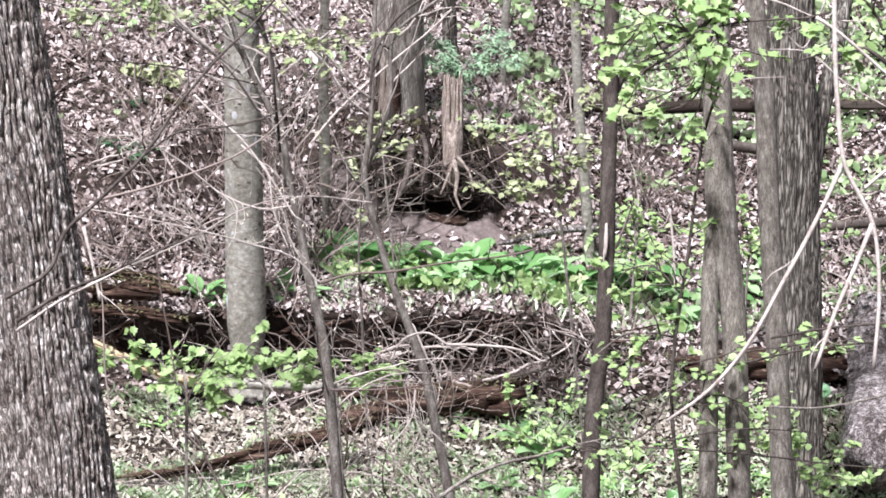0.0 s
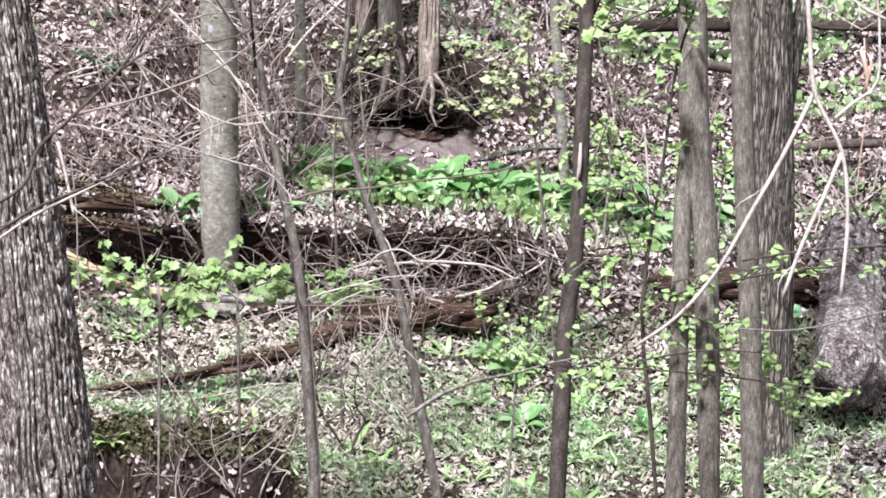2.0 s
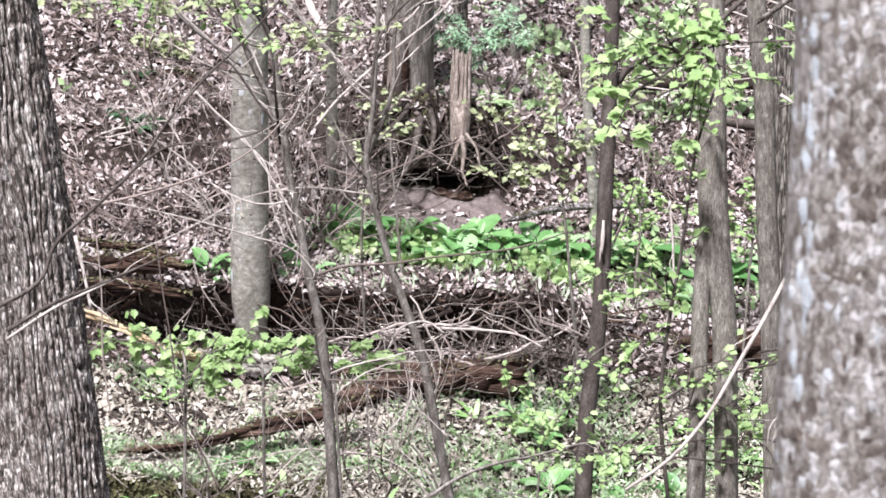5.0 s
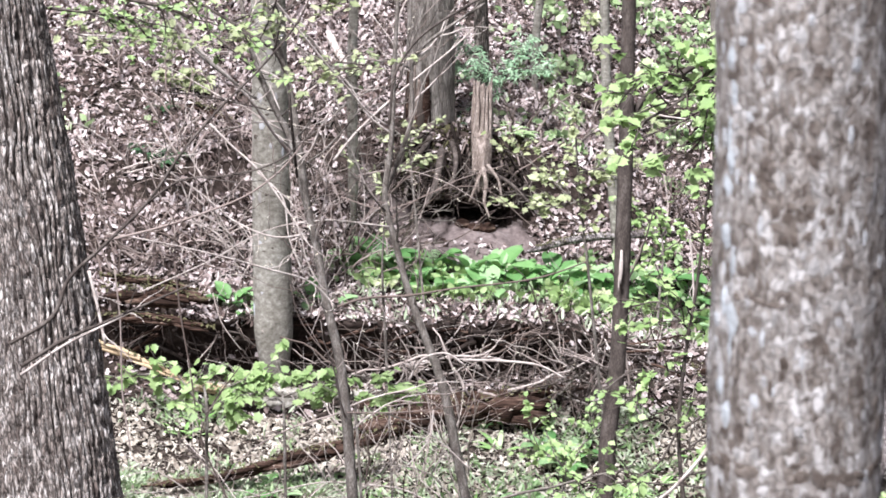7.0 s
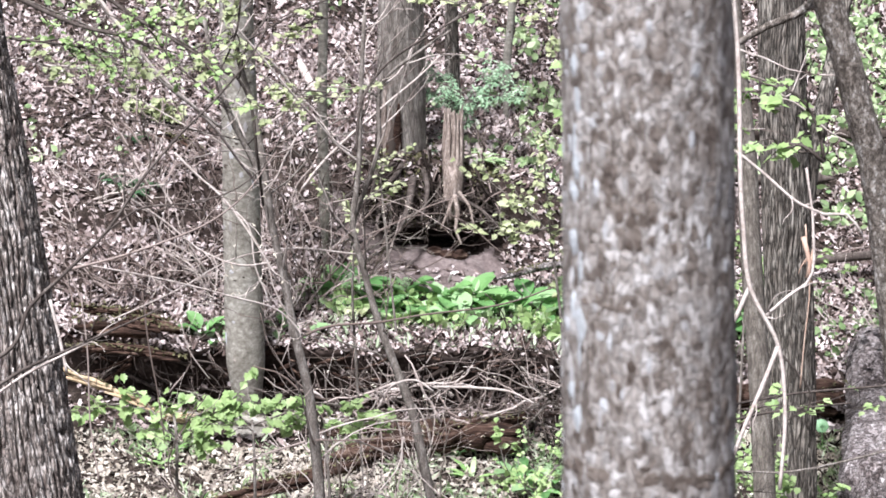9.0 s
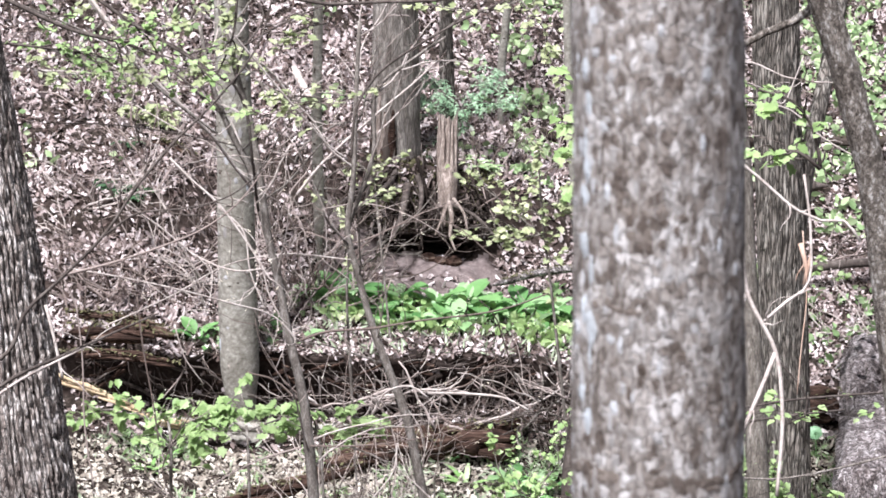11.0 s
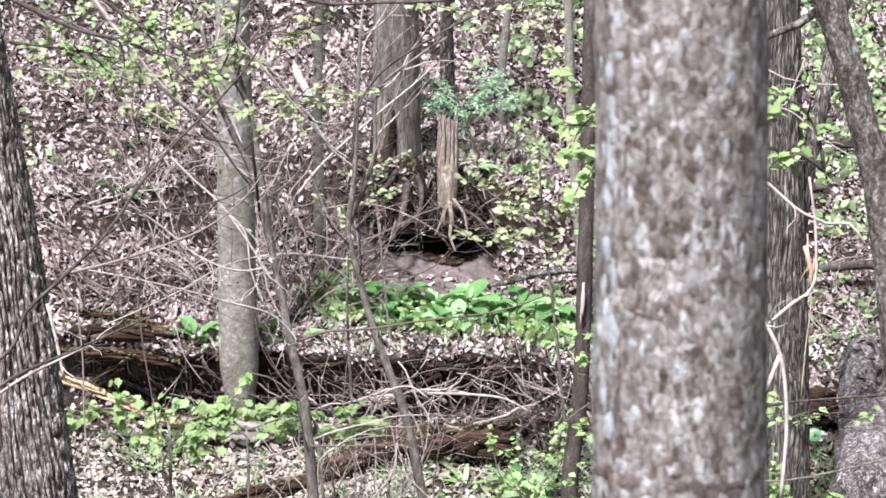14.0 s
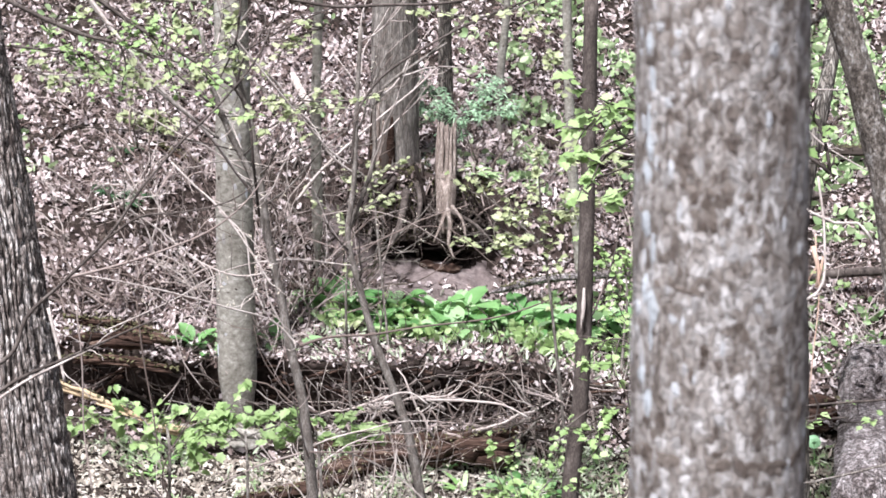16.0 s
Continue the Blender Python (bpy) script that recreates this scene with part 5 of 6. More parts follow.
# ---- bare shrubs and brush ----
def shrub(place, height, n, seed, mat, label="bare twiggy shrub with thin brown stems", lean=0.6, twigs=5, r=0.009, buds=0, levels=2, leaves=0, leafmat=LEAF_YELLOW, size=0.06):
    rr = random.Random(seed)
    base = Vector(place)
    ob = thing("bare_shrub", base, label, "shrub", "understorey shrubs")
    all_tw, rest = [], []
    for _ in range(n):
        way = Vector((rr.gauss(0, lean), rr.gauss(0, lean * 0.6), 1.0))
        ln = wander(rr, base + Vector((rr.gauss(0, 0.06), rr.gauss(0, 0.06), -0.04)), way, height * rr.uniform(0.6, 1.15), r * rr.uniform(0.7, 1.3), r * 0.35, 0.32, 10, 0.02)
        part("stem", local(tube(spline(ln, 0.07), 5), base), mat, ob)
        for tw in twigs_from(rr, ln, twigs, height * 0.42, r * 0.62, 0.34, 0.9, 0.02, 1):
            part("twig", local(tube(tw, 4), base), mat, ob)
            all_tw.append(tw)
            if levels > 1:
                sub = twigs_from(rr, tw, 2, height * 0.2, r * 0.4, 0.25, 0.9, 0.02, 1)
                rest += sub
    fine("twig_tangle", rest, mat, ob, base)
    if buds:
        part("bud_cluster", local(foliage(rr, all_tw, buds, 0.035, NARROW, 0.1, 0.3, 0.01, 1.0), base), BUD, ob, "pale hanging buds", "stuff")
    if leaves:
        part("foliage", local(foliage(rr, all_tw, leaves, size, MAPLE, 0.4), base), leafmat, ob, kind="stuff")
    return ob


rng = random.Random(31)
for x, y, h, n, mat in ((-3.2, 23.9, 1.2, 6, TWIG), (-2.7, 24.1, 1.3, 7, TWIG), (-2.3, 24.3, 1.2, 6, TWIG_PALE), (-1.5, 24.4, 1.5, 7, TWIG), (-1.25, 24.8, 1.5, 7, TWIG), (-1.0, 25.0, 1.3, 5, STEM),
                        (-1.7, 25.2, 1.1, 6, TWIG), (-2.9, 24.7, 1.0, 6, TWIG), (-3.5, 24.6, 1.0, 6, TWIG_PALE), (-2.0, 23.9, 1.0, 5, TWIG_PALE), (-0.8, 24.7, 0.9, 5, TWIG), (-3.1, 25.6, 0.9, 5, TWIG),
                        (-2.4, 25.4, 0.9, 5, TWIG), (-1.4, 25.9, 0.9, 5, STEM), (1.3, 23.6, 0.9, 5, TWIG), (1.9, 23.7, 0.8, 5, TWIG_PALE), (0.9, 23.2, 0.8, 5, TWIG), (2.2, 26.4, 1.0, 4, TWIG), (3.4, 26.8, 1.0, 5, TWIG),
                        (4.2, 26.2, 1.1, 5, TWIG), (4.4, 25.2, 1.0, 5, TWIG_PALE), (0.6, 26.6, 0.7, 5, TWIG), (-3.9, 26.5, 0.9, 5, TWIG), (1.4, 27.6, 0.9, 4, TWIG), (-0.6, 27.6, 0.8, 4, TWIG_PALE)):
    shrub(on_ground(x, y), h * 1.1, n, rng.random(), mat, twigs=3, r=0.012, lean=0.9, levels=2)
    shrub(on_ground(x + rng.uniform(-0.4, 0.4), y - 0.2), h * 0.9, n, rng.random(), mat, twigs=3, r=0.010, lean=1.4, levels=1)
# budding shrubs nearer to the eye, rooted on the near slope
for x, y, h, n, mat, b in ((-0.6, 20.6, 2.6, 4, TWIG, 120), (0.0, 20.8, 2.5, 4, TWIG_PALE, 140), (-1.5, 20.7, 2.5, 4, TWIG_PALE, 60), (-2.2, 20.6, 2.2, 4, TWIG, 40)):
    shrub(on_ground(x, y), h, n, rng.random(), mat, "tall thin shrub with pale opening buds", 0.25, 7, 0.011, b)

# ---- leafy boughs ----
rng = random.Random(41)


def bough(name, lines, bark, label, leafmat, n_twigs, t_len, n_leaves, size, outline=MAPLE, seed=1, category="branch", r_twig=0.006, spread=0.8, hang=0.5, lift=0.0, levels=1, foot=True, flat=1.0, bare=False):
    """A branch or low sapling reaching into view; its first line is carried down to the ground by a stem."""
    rr = random.Random(seed)
    if foot:
        ob, base = tree(name, lines[0], bark, label, sides=8, shape=lumps(0.06, seed), top=0, category=category, flare=1.2)
        arms = [o for o in bpy.data.objects if o.parent == ob][:1]
    else:
        base = Vector(lines[0][0][:3])
        ob = thing(name, base, label, category)
        arms = [part("stem", local(tube(spline(lines[0], 0.05), 8), base), bark, ob)]
    for ln in lines[1:]:
        arms.append(part("branch", local(tube(spline(ln, 0.05), 6), base), bark, ob))
    k = 1 if bare else 0
    dress(ob, base, rr, lines[k:], bark, leafmat, n_twigs, t_len, r_twig, n_leaves, size, outline, levels, spread, lift, hang, flat=flat, arms=arms[k:])
    return ob


# low lime-green sapling in front of the beech
bough("lime_sapling", [at_radius([(-2.012, 18.525, 1.368), (-2.012, 18.616, 1.666), (-2.034, 18.668, 1.836)], 0.014, 0.011),
    at_radius([(-2.021, 18.616, 1.666), (-2.279, 18.681, 1.879), (-2.591, 18.688, 1.900), (-2.747, 18.669, 1.837)], 0.01, 0.004), at_radius([(-2.021, 18.629, 1.709), (-1.700, 18.681, 1.879), (-1.389, 18.681, 1.879), (-1.166, 18.661, 1.815)], 0.01, 0.004),
    at_radius([(-2.001, 18.415, 1.693), (-2.124, 18.467, 1.862), (-2.312, 18.626, 2.040)], 0.008, 0.004), at_radius([(-2.001, 18.415, 1.693), (-1.771, 18.467, 1.862), (-1.514, 18.619, 2.018)], 0.008, 0.004)],
    STEM, "low sapling spreading flat sprays of lime-green leaves", LEAF_LIME, 11, 0.28, 300, 0.092, MAPLE, 51, "sapling", lift=0.0, flat=0.15, hang=1.0, bare=True)
bough("lime_sapling", [at_radius([(-0.814, 18.618, 1.332), (-0.836, 18.710, 1.631), (-0.858, 18.749, 1.760)], 0.012, 0.01),
    at_radius([(-0.850, 18.736, 1.717), (-1.082, 18.775, 1.845), (-1.306, 18.795, 1.910)], 0.008, 0.004), at_radius([(-0.850, 18.736, 1.717), (-0.635, 18.742, 1.738), (-0.411, 18.755, 1.781)], 0.008, 0.004)],
    STEM, "low sapling with lime-green drooping leaves", LEAF_LIME, 9, 0.26, 120, 0.09, MAPLE, 52, "sapling", flat=0.15, hang=1.0, bare=True)
bough("lime_sapling", [at_radius([(-1.382, 18.418, 1.361), (-1.390, 18.509, 1.658), (-1.404, 18.561, 1.828)], 0.012, 0.01),
    at_radius([(-1.399, 18.548, 1.785), (-1.603, 18.587, 1.912), (-1.825, 18.619, 2.018), (-2.002, 18.632, 2.061)], 0.008, 0.004), at_radius([(-1.399, 18.548, 1.785), (-1.160, 18.573, 1.870), (-0.894, 18.599, 1.955), (-0.628, 18.586, 1.912), (-0.362, 18.566, 1.849)], 0.008, 0.004), at_radius([(-1.392, 18.441, 1.777), (-1.507, 18.466, 1.861), (-1.727, 18.454, 1.819)], 0.006, 0.003)],
    STEM, "low sapling of lime-green leaves before the beech", LEAF_LIME, 10, 0.28, 200, 0.092, MAPLE, 65, "sapling", flat=0.15, hang=1.0, bare=True)
# maple branch with soft young leaves
bough("maple_sapling", [at_radius([(1.481, 14.438, 2.484), (1.413, 14.531, 3.128), (1.448, 14.602, 3.617), (1.495, 14.648, 3.929), (1.566, 14.701, 4.628), (1.601, 14.083, 5.227)], 0.014, 0.008),
    at_radius([(1.423, 14.561, 3.116), (1.622, 14.507, 3.284), (1.874, 14.339, 3.417), (2.153, 14.170, 3.548), (2.625, 14.185, 3.600)], 0.01, 0.006), at_radius([(1.423, 14.571, 3.150), (1.283, 14.500, 2.916), (1.067, 14.377, 2.853), (0.825, 14.367, 2.820)], 0.008, 0.004),
    at_radius([(1.458, 14.663, 3.450), (1.284, 14.673, 3.483), (1.144, 14.622, 3.316)], 0.007, 0.004), at_radius([(1.423, 14.520, 2.983), (1.667, 14.561, 3.116), (1.911, 14.541, 3.050)], 0.007, 0.004), at_radius([(1.475, 14.744, 3.717), (1.284, 14.795, 3.883), (1.109, 14.785, 3.850)], 0.007, 0.004)],
    STEM_DARK, "slender sapling with sprays of fresh yellow-green leaves", LEAF_LIME, 12, 0.4, 400, 0.062, MAPLE, 53, "sapling")
bough("maple_bough", [at_radius([(1.628, 13.041, 6.017), (1.450, 12.989, 5.846), (1.233, 12.830, 5.669), (1.019, 12.698, 5.579)], 0.014, 0.006), at_radius([(1.450, 12.989, 5.846), (1.380, 12.813, 5.613), (1.350, 12.753, 5.415)], 0.008, 0.004), at_radius([(1.331, 12.954, 5.733), (1.115, 12.873, 5.810), (0.968, 12.856, 5.754)], 0.008, 0.004)],
    STEM_DARK, "maple bough with soft bright young leaves", LEAF_LIME, 10, 0.45, 210, 0.088, MAPLE, 54, foot=False, hang=0.9)
bough("maple_bough", [at_radius([(2.05, 13.0, 5.84), (1.93, 13.0, 5.81), (1.797, 13.0, 5.80), (1.62, 13.0, 5.79), (1.471, 13.0, 5.765), (1.30, 13.0, 5.72)], 0.008, 0.004), at_radius([(1.62, 13.0, 5.79), (1.55, 12.95, 5.86), (1.44, 12.9, 5.88)], 0.005, 0.003)],
    STEM_DARK, "thin level bough hung with yellow-lime maple leaves", LEAF_LIME, 6, 0.16, 90, 0.085, MAPLE, 66, foot=False, hang=1.2, flat=0.4)
bough("maple_bough", [at_radius([(1.803, 9.883, 6.256), (1.711, 9.902, 6.323), (1.596, 9.900, 6.323), (1.447, 9.884, 6.280)], 0.009, 0.004), at_radius([(1.803, 9.883, 6.256), (1.780, 9.923, 6.388), (1.689, 9.961, 6.521), (1.551, 9.972, 6.565)], 0.008, 0.004)],
    STEM_DARK, "thin bough with a few bright maple leaves", LEAF_LIME, 5, 0.14, 52, 0.062, MAPLE, 55, foot=False, hang=1.0)
bough("yellow_sapling", [at_radius([(1.169, 21.599, 1.278), (1.110, 21.599, 1.814), (1.025, 21.599, 2.500), (0.966, 21.599, 3.174)], 0.016, 0.007), at_radius([(1.029, 21.669, 2.428), (0.750, 21.743, 2.670), (0.498, 21.803, 2.864)], 0.008, 0.004), at_radius([(1.004, 21.758, 2.718), (1.257, 21.773, 2.767), (1.560, 21.802, 2.863)], 0.008, 0.004), at_radius([(1.029, 21.684, 2.476), (0.747, 21.573, 2.455), (0.546, 21.603, 2.551)], 0.008, 0.004), at_radius([(0.993, 21.832, 2.960), (1.257, 21.891, 3.154), (1.712, 21.890, 3.154)], 0.008, 0.004)],
    STEM, "young tree with thin yellow-green leaf sprays", LEAF_YELLOW, 10, 0.4, 460, 0.075, MAPLE, 56, "sapling")
bough("yellow_sapling", [at_radius([(-0.709, 21.104, 1.444), (-0.729, 21.104, 2.020), (-0.698, 21.104, 2.638), (-0.694, 21.104, 3.019)], 0.013, 0.006), at_radius([(-0.701, 21.203, 2.610), (-0.899, 21.290, 2.894), (-1.097, 21.319, 2.989)], 0.007, 0.004), at_radius([(-0.701, 21.261, 2.800), (-0.454, 21.304, 2.942), (-0.256, 21.319, 2.989)], 0.007, 0.004)],
    STEM, "thin sapling with a few yellowish leaves", LEAF_YELLOW, 4, 0.22, 70, 0.075, MAPLE, 57, "sapling")
bough("yellow_bough", [at_radius([(-2.239, 13.765, 6.211), (-1.830, 13.717, 6.027), (-1.484, 13.696, 5.935), (-1.264, 13.659, 5.797), (-1.044, 13.604, 5.600)], 0.014, 0.005), at_radius([(-1.735, 13.778, 6.223), (-1.515, 13.736, 6.070), (-1.358, 13.711, 5.979), (-1.201, 13.687, 5.888), (-0.981, 13.650, 5.750)], 0.012, 0.006), at_radius([(-2.208, 13.691, 5.960), (-1.893, 13.685, 5.922), (-1.547, 13.672, 5.860)], 0.008, 0.004)],
    STEM_DARK, "overhanging bough with feathery yellow-green leaves", LEAF_LIME, 9, 0.3, 340, 0.043, MAPLE, 58, foot=False, spread=0.6)
bough("yellow_bough", [at_radius([(-1.011, 14.785, 6.056), (-1.045, 14.697, 5.766), (-1.147, 14.628, 5.540)], 0.009, 0.004), at_radius([(-0.747, 15.579, 5.208), (-0.567, 15.577, 5.190), (-0.999, 15.534, 5.072)], 0.006, 0.003), at_radius([(-0.530, 15.717, 5.655), (-0.674, 15.704, 5.621), (-0.890, 15.680, 5.554)], 0.006, 0.003)],
    STEM_DARK, "thin bough with scattered yellowish young leaves", LEAF_YELLOW, 6, 0.28, 130, 0.065, MAPLE, 59, foot=False)
for k, (lines, n, size) in enumerate((
    ([at_radius([(-2.308, 16.759, 5.754), (-2.156, 16.696, 5.534), (-1.965, 16.639, 5.331), (-1.621, 16.595, 5.164)], 0.008, 0.004), at_radius([(-2.117, 16.675, 5.460), (-2.309, 16.617, 5.278), (-2.538, 16.591, 5.206)], 0.006, 0.003), at_radius([(-1.965, 16.639, 5.331), (-2.080, 16.587, 5.167), (-1.889, 16.579, 5.129)], 0.006, 0.003)], 150, 0.06),
    ([at_radius([(-1.375, 17.762, 5.561), (-1.416, 17.680, 5.290), (-1.295, 17.601, 5.017), (-1.052, 17.523, 4.744)], 0.008, 0.004), at_radius([(-1.295, 17.601, 5.017), (-1.497, 17.563, 4.902), (-1.659, 17.572, 4.942)], 0.006, 0.003), at_radius([(-1.173, 17.556, 4.862), (-0.931, 17.519, 4.724), (-0.486, 17.515, 4.683)], 0.006, 0.003)], 150, 0.062),
    ([at_radius([(-1.132, 17.766, 5.559), (-1.456, 17.726, 5.445), (-1.861, 17.714, 5.428), (-2.265, 17.719, 5.470)], 0.007, 0.004), at_radius([(-1.456, 17.726, 5.445), (-1.618, 17.665, 5.252)], 0.005, 0.003)], 110, 0.06),
    ([at_radius([(1.090, 18.789, 5.358), (0.748, 18.735, 5.196), (0.406, 18.705, 5.117), (0.064, 18.711, 5.160)], 0.008, 0.004), at_radius([(0.748, 18.735, 5.196), (0.919, 18.676, 4.990), (1.004, 18.604, 4.744)], 0.006, 0.003)], 120, 0.065),
)):
    bough("yellow_bough", lines, STEM, "thin overhanging bough with yellowish opening leaves", LEAF_YELLOW, 7, 0.3, n, size, MAPLE, 110 + k, foot=False, hang=0.8)
bough("yellow_sapling", [at_radius([(-3.06, 25.96, 2.44), (-3.06, 25.94, 2.52), (-3.05, 25.93, 2.60)], 0.012, 0.006), at_radius([(-3.06, 25.94, 2.52), (-2.93, 25.92, 2.57), (-2.80, 25.90, 2.56)], 0.006, 0.003), at_radius([(-3.06, 25.94, 2.52), (-3.20, 25.92, 2.58), (-3.31, 25.90, 2.57)], 0.006, 0.003), at_radius([(-3.05, 25.94, 2.50), (-2.98, 25.86, 2.50), (-2.86, 25.80, 2.46)], 0.006, 0.003)],
    STEM, "low bush with a tuft of yellow-green leaves", LEAF_YELLOW, 8, 0.16, 190, 0.09, MAPLE, 121, "sapling", flat=0.5)
bough("yellow_sapling", [at_radius([(-0.559, 24.172, 1.817), (-0.593, 24.269, 2.143), (-0.615, 24.367, 2.469)], 0.011, 0.006), at_radius([(-0.593, 24.302, 2.251), (-0.785, 24.348, 2.415), (-0.899, 24.330, 2.362)], 0.006, 0.003), at_radius([(-0.604, 24.334, 2.360), (-0.417, 24.370, 2.467), (-0.303, 24.388, 2.521)], 0.006, 0.003)],
    STEM, "thin sapling with a few yellow leaves by the den", LEAF_YELLOW, 6, 0.16, 70, 0.07, MAPLE, 122, "sapling")
bough("green_sapling", [at_radius([(1.940, 24.291, 0.740), (1.969, 24.408, 1.124), (1.940, 24.492, 1.399)], 0.014, 0.008), at_radius([(1.951, 24.408, 1.124), (2.275, 24.362, 1.317), (2.664, 24.233, 1.236)], 0.008, 0.004), at_radius([(1.951, 24.408, 1.124), (1.768, 24.492, 1.399), (1.596, 24.475, 1.344)], 0.008, 0.004)],
    STEM, "leafy green seedling thicket on the terrace", LEAF_LIME, 8, 0.4, 330, 0.075, MAPLE, 60, "sapling")
bough("green_sapling", [at_radius([(3.002, 23.591, 0.846), (3.030, 23.737, 1.327), (3.002, 23.802, 1.540)], 0.014, 0.008), at_radius([(3.013, 23.737, 1.327), (3.323, 23.658, 1.409), (3.753, 23.545, 1.384)], 0.008, 0.004), at_radius([(3.013, 23.737, 1.327), (2.835, 23.754, 1.380), (2.668, 23.705, 1.220)], 0.008, 0.004)],
    STEM, "leafy green seedling thicket on the terrace", LEAF_LIME, 8, 0.4, 330, 0.075, MAPLE, 61, "sapling")
bough("blue_green_shrub", [at_radius([(0.15, 26.55, 2.10), (0.16, 26.6, 2.34), (0.17, 26.6, 2.55)], 0.014, 0.008), at_radius([(0.16, 26.6, 2.38), (-0.05, 26.55, 2.52), (-0.22, 26.55, 2.56)], 0.008, 0.004), at_radius([(0.16, 26.6, 2.38), (0.42, 26.55, 2.50), (0.72, 26.55, 2.52)], 0.008, 0.004), at_radius([(0.17, 26.6, 2.5), (0.4, 26.7, 2.66), (0.6, 26.75, 2.74)], 0.007, 0.004), at_radius([(0.17, 26.6, 2.5), (0.0, 26.7, 2.66), (-0.1, 26.75, 2.74)], 0.007, 0.004)],
    STEM, "soft blue-green evergreen shrub behind the snag", LEAF_SOFT, 12, 0.34, 1500, 0.075, NARROW, 62, "shrub", flat=0.45)
bough("seedling_patch", [at_radius([(2.804, 19.013, 0.577), (2.804, 19.124, 0.939), (2.850, 19.204, 1.203)], 0.01, 0.006), at_radius([(2.813, 19.124, 0.939), (2.527, 19.178, 1.115), (2.343, 19.205, 1.203)], 0.007, 0.004), at_radius([(2.813, 19.124, 0.939), (3.034, 19.083, 0.806), (3.311, 19.056, 0.718)], 0.007, 0.004)],
    STEM, "low leafy seedlings below the ridged tree", LEAF_LIME, 10, 0.4, 420, 0.065, MAPLE, 63, "sapling")
bough("seedling_patch", [at_radius([(0.821, 19.015, 0.577), (0.844, 19.125, 0.939), (0.868, 19.192, 1.159)], 0.01, 0.006), at_radius([(0.844, 19.138, 0.983), (1.052, 19.205, 1.203), (1.190, 19.259, 1.380)], 0.007, 0.004), at_radius([(0.844, 19.138, 0.983), (0.637, 19.179, 1.115), (0.545, 19.259, 1.380)], 0.007, 0.004)],
    STEM, "low leafy seedlings by the rotten log", LEAF_LIME, 8, 0.35, 220, 0.06, MAPLE, 64, "sapling")


# ---- bare twigs and vines close to the eye ----
def vine(name, lines, mat, label, seed, n_twigs=4, t_len=0.3, r_twig=0.004, buds=0, category="branch"):
    base = Vector(lines[0][0][:3])
    ob = thing(name, base, label, category)
    part("stem", local(tube(spline(lines[0], 0.04), 7, lumps(0.1, seed)), base), mat, ob)
    for ln in lines[1:]:
        part("branch", local(tube(spline(ln, 0.04), 6), base), mat, ob)
    rr = random.Random(seed)
    tw = dress(ob, base, rr, lines, mat, BUD, n_twigs, t_len, r_twig, 0, 0.03)
    if buds:
        part("bud_cluster", local(foliage(rr, tw + lines, buds, 0.03, NARROW, 0.1, 0.2, 0.01, 1.0), base), BUD, ob, "pale hanging buds", "stuff")
    return ob


vine("pale_vine", [at_radius([(1.196, 7.955, 7.523), (1.228, 7.858, 7.195), (1.245, 7.693, 6.644), (1.266, 7.636, 6.454), (1.356, 7.584, 6.272), (1.377, 7.525, 6.074), (1.359, 7.452, 5.833)], 0.0085, 0.006),
    at_radius([(1.356, 7.584, 6.272), (1.302, 7.544, 6.144), (1.239, 7.502, 6.006), (1.175, 7.449, 5.834)], 0.008, 0.006), at_radius([(1.282, 7.732, 6.435), (1.184, 7.672, 6.238), (1.076, 7.614, 6.048), (0.968, 7.559, 5.868), (0.842, 7.517, 5.730), (0.716, 7.491, 5.644)], 0.008, 0.005),
    at_radius([(1.320, 7.611, 6.367), (1.392, 7.631, 6.427), (1.446, 7.642, 6.461), (1.468, 7.691, 6.625), (1.447, 7.748, 6.815)], 0.006, 0.004), at_radius([(1.177, 7.767, 6.894), (1.245, 7.755, 6.851), (1.321, 7.738, 6.790), (1.429, 7.714, 6.703), (1.501, 7.706, 6.673), (1.573, 7.707, 6.673), (1.626, 7.689, 6.607)], 0.0055, 0.0045)],
    TWIG_PALE, "pale drooping vine with forking strands", 71, 2, 0.15, 0.003, category="vine")
vine("torn_twig", [at_radius([(1.508, 8.176, 6.500), (1.514, 8.149, 6.408), (1.521, 8.116, 6.298), (1.502, 8.061, 6.115), (1.488, 8.017, 5.969)], 0.0025, 0.002), at_radius([(1.500, 8.164, 6.460), (1.514, 8.149, 6.408), (1.523, 8.138, 6.372), (1.512, 8.124, 6.326)], 0.009, 0.007), at_radius([(1.535, 8.155, 6.426), (1.527, 8.141, 6.381), (1.517, 8.127, 6.335)], 0.004, 0.006)], TORN, "torn twig with reddish fresh wood", 72, 1, 0.1, 0.003)
tree("leaning_tree", at_radius([(1.799, 8.15, 6.281), (1.772, 8.15, 6.461), (1.746, 8.15, 6.6), (1.722, 8.15, 6.728), (1.681, 8.15, 6.86), (1.611, 8.15, 7.099), (1.527, 8.15, 7.332)], 0.052, 0.045),
    BARK_LIMB, "leaning crooked tree with rough brown bark", sides=40, shape=lumps(0.09, 12), top=11, step=0.03,
    limbs=[at_radius([(1.557, 8.301, 7.261), (1.462, 8.280, 7.198), (1.368, 8.268, 7.163), (1.254, 8.247, 7.100), (1.141, 8.221, 7.019)], 0.016, 0.008)])
